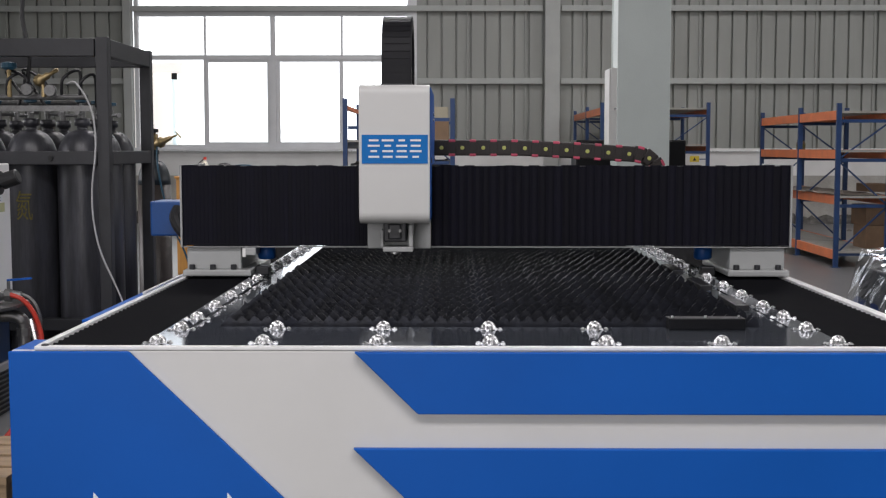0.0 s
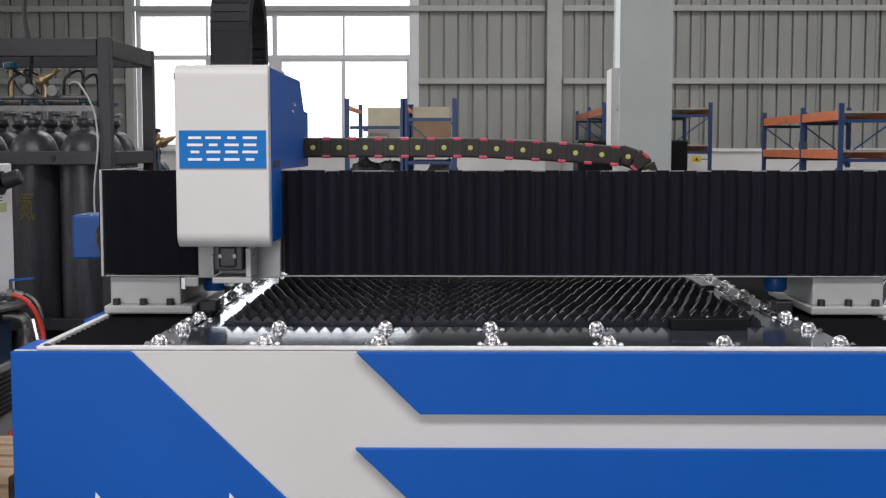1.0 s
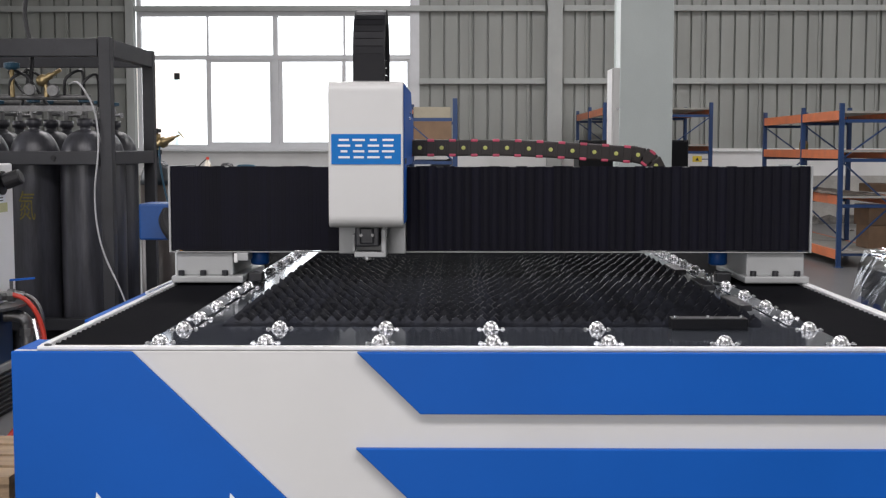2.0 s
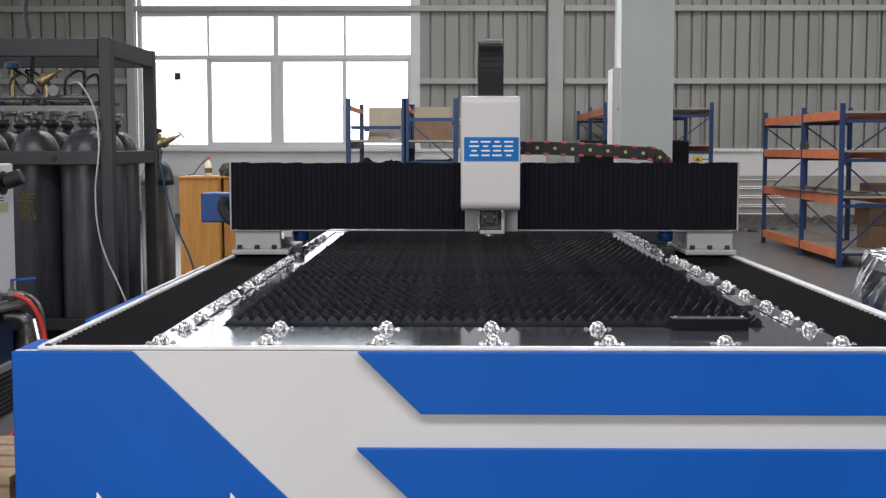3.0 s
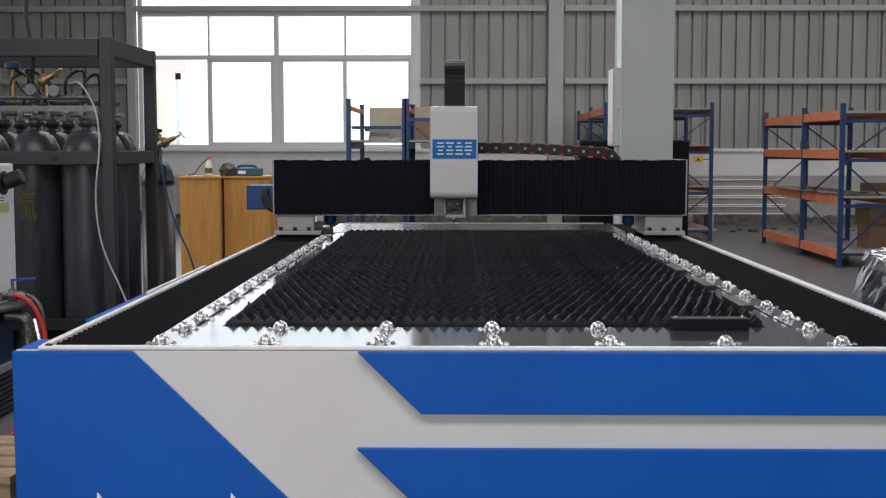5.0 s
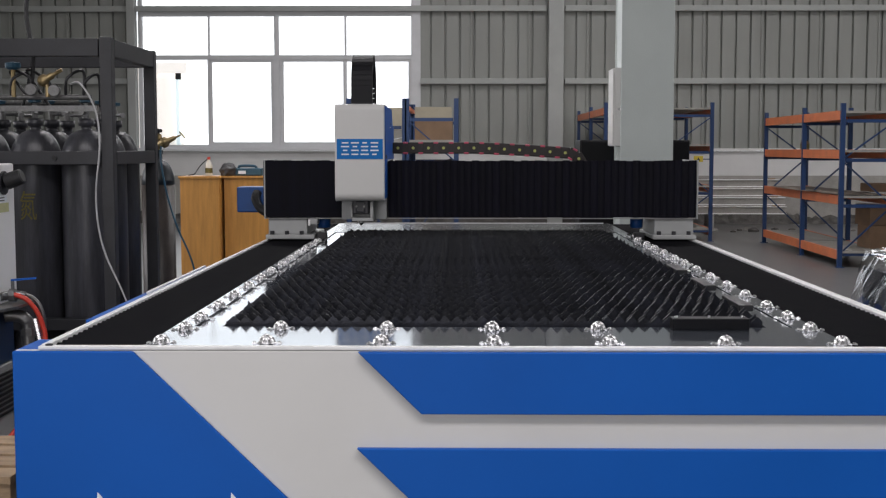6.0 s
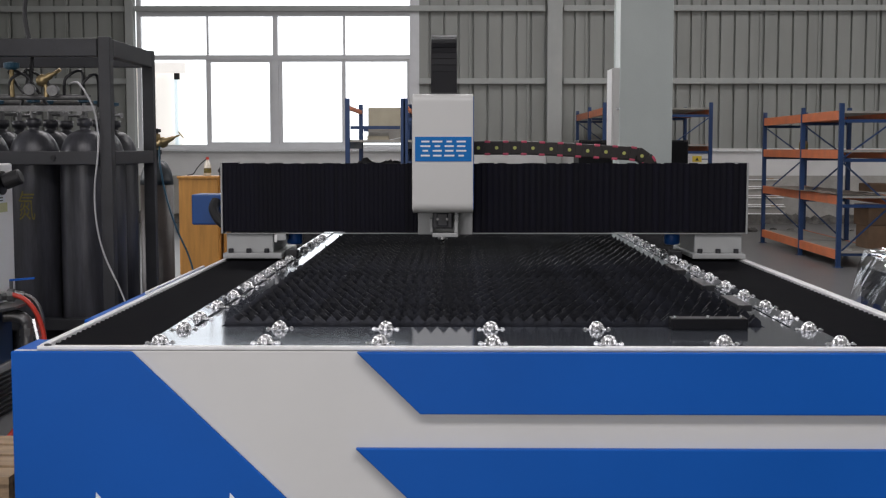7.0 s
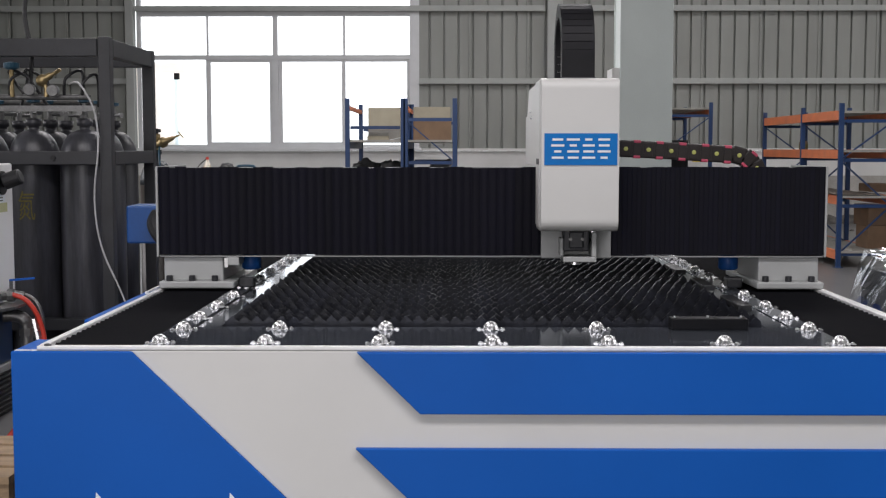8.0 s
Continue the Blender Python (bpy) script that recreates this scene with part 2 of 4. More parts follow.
def hall():
    structure("floor", boxes((LEFT - 30, RIGHT + 30, BACK - 30, WALL_Y + 60, -0.2, 0)), CONCRETE, "grey painted concrete workshop floor with a soft sheen", "floor")
    # back wall: a plastered base, profiled sheet above it, one big window
    structure("wall_north_base", boxes((LEFT, RIGHT, WALL_Y, WALL_Y + 0.25, 0, 1.36)), PLASTER, "white plastered low wall under the metal cladding", "wall")
    structure("trim_cement", boxes((LEFT, RIGHT, WALL_Y - 0.028, WALL_Y - 0.004, 0, 0.90), bevel=0.004), CEMENT, "bare beige cement render on the foot of the low wall", "wall")
    bm = bmesh.new()
    rim = []
    for i in range(361):
        x = LEFT + i * (RIGHT - LEFT) / 360
        h = 0.17 + 0.075 * noise.noise(Vector((x * 1.6, 3.1, 0))) + 0.05 * noise.noise(Vector((x * 5.0, 1.7, 0))) + 0.05 * noise.noise(Vector((x * 14.0, 0.4, 0)))
        h = max(0.03, h)
        out = 0.10 + 0.05 * noise.noise(Vector((x * 4.0, 8.0, 0)))
        rim.append([bm.verts.new((x, y, z)) for y, z in ((WALL_Y - 0.032 - out - 0.05, 0.001), (WALL_Y - 0.032 - out, h * 0.45), (WALL_Y - 0.06, h * 0.93), (WALL_Y - 0.031, h), (WALL_Y - 0.031, 0.001))])
    for a, b in zip(rim, rim[1:]):
        for k in range(4):
            bm.faces.new((a[k], a[k + 1], b[k + 1], b[k]))
    structure("trim_broken_base", bm, RUBBLE, "rough broken cement footing along the low wall", "wall")
    sill = structure("wall_sill", boxes((LEFT, -6.12, WALL_Y - 0.06, WALL_Y + 0.02, 1.362, 1.41), (-0.74, RIGHT, WALL_Y - 0.06, WALL_Y + 0.02, 1.362, 1.41)), PLASTER,
                     "pale ledge along the top of the low wall", "ledge")
    bm = bmesh.new()
    corrugated(bm, -0.74, RIGHT, 1.41, HIGH, WALL_Y)
    corrugated(bm, LEFT, -6.12, 1.41, HIGH, WALL_Y)
    structure("wall_north", bm, CLADDING, "grey profiled metal sheet wall with narrow ribs", "wall")
    # side walls with window bands, gate behind, three roof skylights: unseen, added for the lamps
    for name, x0, x1, y0, y1, z0, z1 in (("wall_west", LEFT - 0.2, LEFT, 3.4, 12.6, 1.6, 4.8), ("wall_east", RIGHT, RIGHT + 0.2, 1.9, 16.1, 2.6, 5.8)):
        structure(name, boxes((x0, x1, BACK, y0, 0, HIGH), (x0, x1, y1, WALL_Y, 0, HIGH), (x0, x1, y0, y1, 0, z0), (x0, x1, y0, y1, z1, HIGH)), CLADDING,
                  "unseen grey metal sheet wall with a long window band added for its lamp", "wall")
    structure("wall_south", boxes((LEFT, -5.1, BACK - 0.2, BACK, 0, HIGH), (0.1, RIGHT, BACK - 0.2, BACK, 0, HIGH), (-5.1, 0.1, BACK - 0.2, BACK, 4.6, HIGH)), CLADDING,
              "unseen grey metal sheet wall with an open gate added for its lamp", "wall")
    roof, y = bmesh.new(), BACK
    for a, b, x0, x1 in ((-1.9, -0.1, -4.2, 5.0), (10.6, 12.4, -4.2, 5.0), (17.1, 18.9, -3.1, 11.1)):
        box(roof, LEFT, RIGHT, y, a, HIGH, HIGH + 0.2)
        box(roof, LEFT, x0, a, b, HIGH, HIGH + 0.2)
        box(roof, x1, RIGHT, a, b, HIGH, HIGH + 0.2)
        y = b
    box(roof, LEFT, RIGHT, y, WALL_Y, HIGH, HIGH + 0.2)
    structure("ceiling", roof, ROOF, "unseen pale metal sheet roof with long skylights added for the lamps", "ceiling")
    for z in (2.67, 4.01):
        spans = ((-0.74, 1.6), (1.95, RIGHT), (LEFT, -6.15)) if z < 4 else ((LEFT, -6.15), (-6.15, 1.6), (1.95, RIGHT))
        for a, b in spans:
            structure("girt", boxes((a, b, WALL_Y - 0.12, WALL_Y - 0.01, z - 0.045, z + 0.045), (a, b, WALL_Y - 0.12, WALL_Y - 0.105, z - 0.06, z - 0.045), bevel=0.003), GIRT,
                      "grey horizontal steel girt on the cladding", "girt")
    for x0, x1 in ((1.64, 1.92), (-6.20, -6.05), (-8.95, -8.62)):
        structure("wall_post", boxes((x0, x1, WALL_Y - 0.22, WALL_Y - 0.02, 0, HIGH), bevel=0.008), GIRT, "pale grey steel wall post", "post")
    window()
    structure("backdrop", boxes((-40, 40, WALL_Y + 14, WALL_Y + 14.2, -1, 30)), OUTSIDE, "white overcast sky beyond the window", "sky")
    # the house wall and downpipe glow to look washed out by daylight
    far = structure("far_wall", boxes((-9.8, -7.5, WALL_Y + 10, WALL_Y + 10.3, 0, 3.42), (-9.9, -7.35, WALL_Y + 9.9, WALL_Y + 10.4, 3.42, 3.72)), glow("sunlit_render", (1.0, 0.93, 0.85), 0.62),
                    "pale house wall outside the window, glowing to look washed out", "building")
    part("downpipe", lathe(bmesh.new(), [(0.06, 0.0), (0.06, 3.3)], (-7.60, WALL_Y + 9.9, 0), 12), glow("pale_pipe", (0.80, 0.96, 1.0), 0.62), far, "pale blue downpipe with an added glow")


def window():
    w = tagged(new("window_1"), "large white framed factory window with overexposed daylight", "window", kind="structure")
    w.location = (0, WALL_Y, 0)
    x0, x1, z0, z1 = -6.045, -0.80, 1.42, 5.6
    part("window_sill", boxes((x0 - 0.05, x1 + 0.1, -0.12, 0.1, 1.362, 1.42), bevel=0.01), FRAMEWHITE, w)
    part("window_frame", boxes((x0, x0 + 0.08, 0.0, 0.1, z0, z1), (-0.919, x1 + 0.06, -0.03, 0.1, z0, z1), (x0 + 0.08, -0.919, 0, 0.1, z1, z1 + 0.1),
                               (x0 + 0.08, -0.919, 0, 0.1, z0, z0 + 0.06), (x0 + 0.08, -0.919, 0, 0.09, 3.07, 3.155), (x0 + 0.08, -0.919, 0, 0.09, 3.875, 4.03),
                               (-3.498, -3.389, 0.004, 0.1, z0 + 0.06, 3.07), (-3.488, -3.399, 0.004, 0.1, 3.155, 3.875), (-4.733, -4.698, 0.004, 0.09, 3.155, 3.875), (-2.169, -2.129, 0.004, 0.09, 3.155, 3.875)), FRAMEWHITE, w)
    part("sliding_sash", boxes((-4.752, -4.663, 0.02, 0.07, z0 + 0.06, 3.07), (-3.557, -3.501, 0.02, 0.07, z0 + 0.06, 3.07), (-4.663, -3.557, 0.02, 0.07, z0 + 0.06, z0 + 0.11), (-4.663, -3.557, 0.02, 0.07, 3.02, 3.07)), FRAMEWHITE, w)
    part("sliding_sash", boxes((-3.385, -3.315, 0.02, 0.07, z0 + 0.06, 3.07), (-2.198, -2.124, 0.02, 0.07, z0 + 0.06, 3.07), (-3.315, -2.198, 0.02, 0.07, z0 + 0.06, z0 + 0.11), (-3.315, -2.198, 0.02, 0.07, 3.03, 3.07)), FRAMEWHITE, w)
    part("fixed_sash", boxes((-0.973, -0.923, 0.02, 0.07, z0 + 0.06, 3.07), (-2.120, -0.973, 0.02, 0.07, 3.03, 3.07)), FRAMEWHITE, w)
    for a, b, c, d in ((-5.965, -4.757, z0 + 0.06, 3.07), (-4.658, -3.562, z0 + 0.11, 3.02), (-3.310, -2.203, z0 + 0.11, 3.03), (-2.119, -0.978, z0 + 0.06, 3.03),
                       (-5.965, -4.737, 3.155, 3.875), (-4.693, -3.493, 3.155, 3.875), (-3.394, -2.174, 3.155, 3.875), (-2.124, -0.924, 3.155, 3.875), (-5.965, -3.409, 4.03, z1), (-3.379, -0.924, 4.03, z1)):
        pane = part("pane", boxes((a, b, 0.042, 0.047, c, d)), GLASS, w)
        pane.visible_shadow = False
    part("blind_box", boxes((-5.35, -5.25, -0.02, 0.03, 2.70, 2.82)), RUBBER, w)
    structure("wall_lintel", boxes((-6.12, -0.74, WALL_Y, WALL_Y + 0.2, 5.7, HIGH)), CLADDING, "grey metal sheet above the window", "wall")


hall()


# ---- the laser cutting machine ----
PLATE = 0.90                       # height of the bed's steel rim
FRONT, FAR = 3.09, 8.30            # front panel and rear edge of the bed
BED_L, BED_R = -0.68, 0.875        # the slatted field
SLAT_0, SLAT_1 = 3.46, 7.38


def dome(bm, at):
    """A fluted ball transfer: round dome with ribs on a thin flange with two screwed ears."""
    x, y, z = at
    lathe(bm, [(0.036, 0.0), (0.036, 0.004), (0.030, 0.0055)], at, 24)
    for side in (-1, 1):
        box(bm, x + side * 0.041 - 0.011, x + side * 0.041 + 0.011, y - 0.010, y + 0.010, z, z + 0.004)
        lathe(bm, [(0.006, 0.004), (0.006, 0.009), (0.003, 0.011)], (x + side * 0.043, y, z), 10)
    m = Matrix.Translation(at)
    rings, steps = [], 72
    for r, h in ((0.0290, 0.005), (0.0282, 0.013), (0.0258, 0.0225), (0.0218, 0.0305), (0.0160, 0.0375), (0.0090, 0.0425), (0.0030, 0.0450)):
        ring = []
        for i in range(steps):
            q = r * (1.0, 1.0, 0.97, 0.84, 0.74, 0.84)[i % 6]
            a = 2 * math.pi * i / steps
            ring.append(bm.verts.new(m @ Vector((q * math.cos(a), q * math.sin(a), h))))
        rings.append(ring)
    for a, b in zip(rings, rings[1:]):
        for i in range(steps):
            bm.faces.new((a[i], a[(i + 1) % steps], b[(i + 1) % steps], b[i]))
    bm.faces.new(rings[-1])


def machine():
    bed = thing("laser_cutting_bed", "blue and white flatbed laser cutting machine on the floor", "laser cutter", (0, 0, 0))
    L, R = -1.146, 1.365
    # base body, left and right covers, front panel
    part("base_frame", boxes((L + 0.07, R - 0.07, FRONT + 0.05, FAR - 0.02, 0.12, PLATE - 0.14), (BED_L - 0.14, BED_L, FRONT + 0.05, FAR - 0.02, PLATE - 0.14, PLATE - 0.01),
                             (BED_R, BED_R + 0.14, FRONT + 0.05, FAR - 0.02, PLATE - 0.14, PLATE - 0.01)), BLACKMETAL, bed)
    for x in (L + 0.2, R - 0.2):
        for y in (FRONT + 0.4, 5.4, FAR - 0.4):
            part("machine_foot", lathe(bmesh.new(), [(0.06, 0), (0.06, 0.03), (0.025, 0.04), (0.025, 0.13)], (x, y, 0), 16), BLACKMETAL, bed)
    part("front_panel", boxes((L, R, FRONT, FRONT + 0.03, 0.06, PLATE - 0.009), bevel=0.004), WHITE, bed)
    part("front_lip", boxes((L + 0.06, R - 0.06, FRONT - 0.002, FRONT + 0.020, PLATE - 0.0085, PLATE + 0.001), bevel=0.002), LIP, bed, "bright metal folded lip along the front")
    top = PLATE - 0.0105
    part("corner_panel", prism(bmesh.new(), [(L - 0.004, top), (-0.840, top), (-0.067, 0.14), (-0.067, 0.06), (L - 0.004, 0.06)], FRONT - 0.014, FRONT - 0.001, bevel=0.004), BLUE, bed, "blue slanted corner cover")
    for z1, z0, shift in ((PLATE - 0.0105, PLATE - 0.171, 0.0), (PLATE - 0.261, PLATE - 0.420, -0.004)):
        part("front_stripe", prism(bmesh.new(), [(-0.261 + shift, z1), (R - 0.003, z1), (R - 0.003, z0), (-0.098 + shift, z0)], FRONT - 0.020, FRONT - 0.001, bevel=0.003), BLUE, bed, "raised blue stripe with a slanted end")
    for x in (-0.935, -0.588):
        part("emblem_tip", prism(bmesh.new(), [(x - 0.002, 0.522), (x + 0.010, 0.508), (x + 0.02, 0.40), (x - 0.012, 0.40)], FRONT - 0.017, FRONT - 0.015), LETTER, bed, "white plain emblem shape")
    part("corner_cover", boxes((L, L + 0.06, FRONT + 0.004, 3.26, 0.10, PLATE - 0.008), bevel=0.006), BLUE, bed)
    part("side_cover", boxes((L, L + 0.06, 3.68, 5.298, 0.70, PLATE - 0.014), bevel=0.004), BLUE, bed)
    part("cover_trim", boxes((L + 0.022, L + 0.034, 4.32, 5.298, PLATE - 0.0135, PLATE - 0.003), bevel=0.002), LIP, bed, "bright metal strip on the side cover")
    part("side_cover", boxes((R - 0.045, R - 0.026, FRONT + 0.004, FAR, 0.10, PLATE - 0.010), bevel=0.006), BLUE, bed)
    part("side_cover", boxes((L + 0.035, L + 0.06, 5.3, FAR, 0.70, PLATE - 0.012)), BLUE, bed)
    for x0, x1 in ((L + 0.06, L + 0.080), (R - 0.080, R - 0.046)):
        part("side_lip", boxes((x0, x1, FRONT + 0.022, FAR, PLATE - 0.03, PLATE + 0.003), bevel=0.003), LIP, bed, "bright metal edge rail")
    part("lip_screw", lathe(bmesh.new(), [(0.010, 0), (0.010, 0.003), (0.005, 0.005)], (L + 0.085, FRONT + 0.010, PLATE + 0.001), 10), BLACKMETAL, bed)
    # rail covers of fine black folds
    for x0, x1 in ((L + 0.080, BED_L - 0.142), (BED_R + 0.142, R - 0.080)):
        bm = bmesh.new()
        outline, y, k = [], FRONT + 0.022, 0
        while y < FAR:
            outline.append((y, PLATE - 0.010 + (0.006 if k % 2 else -0.006)))
            y += 0.0225
            k += 1
        outline += [(FAR, PLATE - 0.05), (FRONT + 0.022, PLATE - 0.05)]
        prism(bm, outline, x0, x1, "x")
        part("rail_cover", bm, RAILCLOTH, bed, "black finely folded dust cover over the rail")
    # steel rim plates
    part("front_plate", boxes((BED_L - 0.14, BED_R + 0.14, FRONT + 0.022, SLAT_0 - 0.012, PLATE - 0.009, PLATE), bevel=0.002), STEEL, bed)
    part("rear_plate", boxes((BED_L - 0.14, BED_R + 0.14, SLAT_1 + 0.01, FAR - 0.03, PLATE - 0.009, PLATE), bevel=0.002), REARSTEEL, bed, "dull steel plate at the rear")
    part("rear_lip", boxes((BED_L - 0.10, BED_R + 0.10, FAR - 0.03, FAR - 0.016, PLATE - 0.03, PLATE + 0.004)), LIP, bed)
    for x0, x1, s in ((BED_L - 0.14, BED_L - 0.080, 0), (BED_L - 0.069, BED_L - 0.002, 1), (BED_R + 0.002, BED_R + 0.069, 1), (BED_R + 0.072, BED_R + 0.14, 0)):
        part("side_plate", boxes((x0, x1, SLAT_0 - 0.009, SLAT_1 + 0.007, PLATE - 0.009, PLATE - (0.002 if s else 0)), bevel=0.0015), STEEL, bed)
    # the block and rails on the front rim
    part("stop_block", boxes((0.597, 0.812, FRONT + 0.30, FRONT + 0.352, PLATE, PLATE + 0.033), bevel=0.003), CABINETBLACK, bed, "low black stop block")
    for i in range(3):
        part("block_bolt", lathe(bmesh.new(), [(0.005, 0), (0.005, 0.005)], (0.610 + i * 0.094, FRONT + 0.325, PLATE + 0.033), 8), CHROME, bed)
    for i in range(3):
        part("edge_guard", boxes((BED_R - 0.008, BED_R + 0.036, 3.76 + i * 0.55, 4.02 + i * 0.55, PLATE + 0.004, PLATE + 0.024), bevel=0.003), RUBBER, bed)
    # ball transfers
    bm = bmesh.new()
    dome(bm, (0, 0, 0))
    first = part("ball_transfer", bm, CHROME, bed, "fluted chrome ball transfer")
    first.matrix_basis = pose(-0.505, FRONT + 0.06, PLATE) @ Matrix.Diagonal((0.75, 0.75, 0.53, 1))
    spots = [(x, FRONT + 0.06) for x in (-0.782, -0.206, 0.090, 0.392, 0.693, 0.994)]
    spots += [(x, FRONT + 0.312) for x in (-0.505, -0.205, 0.091, 0.389)]
    spots += [(-0.773, y) for y in (3.385, 3.60, 3.87, 4.145, 4.43, 4.70, 4.97, 5.27, 5.53, 5.81, 6.06, 6.34, 6.60, 6.88)]
    spots += [(0.983, y) for y in (3.40, 3.64, 3.885, 4.18, 4.47, 4.765, 5.05, 5.31, 5.57, 5.855, 6.14, 6.40, 6.72, 7.03)]
    for x, y in spots:
        again(first, pose(x, y, PLATE, 0, 0, random.uniform(-20, 20)) @ Matrix.Diagonal((0.75, 0.75, 0.53, 1)), bed)
    # toothed slats
    def slat(seed):
        rnd, bm = random.Random(seed), bmesh.new()
        n = 43
        start = 0.5 * (seed % 2) + rnd.uniform(-0.14, 0.14)      # every other slat is staggered by half a tooth
        x0, x1 = BED_L + 0.001, BED_R - 0.001
        pitch = (x1 - x0) / n
        outline = []
        for i in range(-1, n + 1):
            tip = 0.0238 + rnd.uniform(-0.002, 0.002)
            a = x0 + (i + start) * pitch
            outline += [(a, 0.0075), (a + 0.48 * pitch, tip), (a + 0.52 * pitch, tip)]
        outline = [(x0, 0.010)] + [p for p in outline if x0 + 0.001 < p[0] < x1 - 0.001] + [(x1, 0.010), (x1, -0.11), (x0, -0.11)]
        prism(bm, outline, -0.0021, 0.0021)
        bm.normal_update()
        for f in bm.faces:
            f.material_index = int(abs(f.normal.y) < 0.5)
        return bm
    kinds = [part("slat", slat(s), (SLAT, EDGE), bed) for s in range(10)]
    n = 55
    for i in range(n):
        y = SLAT_0 + 0.040 + (SLAT_1 - SLAT_0 - 0.052) * i / (n - 1)
        m = pose(0, y, PLATE - 0.001 + random.uniform(-0.0015, 0.0015), random.uniform(-1.5, 1.5))
        if i < 10:
            kinds[i].matrix_basis = m
        else:
            again(kinds[i % 2 + 2 * random.randrange(5)], m, bed)
    return bed


# ---- the travelling gantry ----
BEAM_L, BEAM_R = -1.086, 1.314
Z_TOP, Z_LOW = EYE - 0.068, EYE - 0.384
FOLDS = 44
REACH = 0.118                      # half the width of the head's carriage

# seconds, gantry's front, head's middle
TRACK = [(0.0, 4.772, -0.229), (0.5, 4.225, -0.454), (0.8, 3.845, -0.592), (0.9, 3.742, -0.638), (1.0, 3.675, -0.666), (1.1, 3.66, -0.673), (1.2, 3.682, -0.665), (1.3, 3.729, -0.646), (1.4, 3.82, -0.608), (1.5, 3.935, -0.562),
         (1.7, 4.175, -0.472), (2.2, 4.78, -0.230), (2.8, 5.503, 0.046), (3.0, 5.742, 0.144), (3.5, 6.311, 0.369), (4.0, 6.915, 0.604), (4.15, 7.03, 0.655), (4.25, 7.06, 0.668),
         (4.4, 7.06, 0.645), (4.5, 7.06, 0.592), (4.7, 7.06, 0.330), (5.0, 7.06, -0.030), (5.3, 7.06, -0.390), (5.5, 7.06, -0.62), (5.6, 7.06, -0.665), (5.7, 7.03, -0.660), (5.8, 6.95, -0.623),
         (6.0, 6.733, -0.534), (6.2, 6.50, -0.440), (6.5, 6.155, -0.312), (7.0, 5.543, -0.067), (7.5, 4.973, 0.158), (8.0, 4.353, 0.412)]


def at_time(t):
    for (a, y0, x0), (b, y1, x1) in zip(TRACK, TRACK[1:]):
        if a <= t <= b:
            u = (t - a) / (b - a)
            return y0 + (y1 - y0) * u, x0 + (x1 - x0) * u


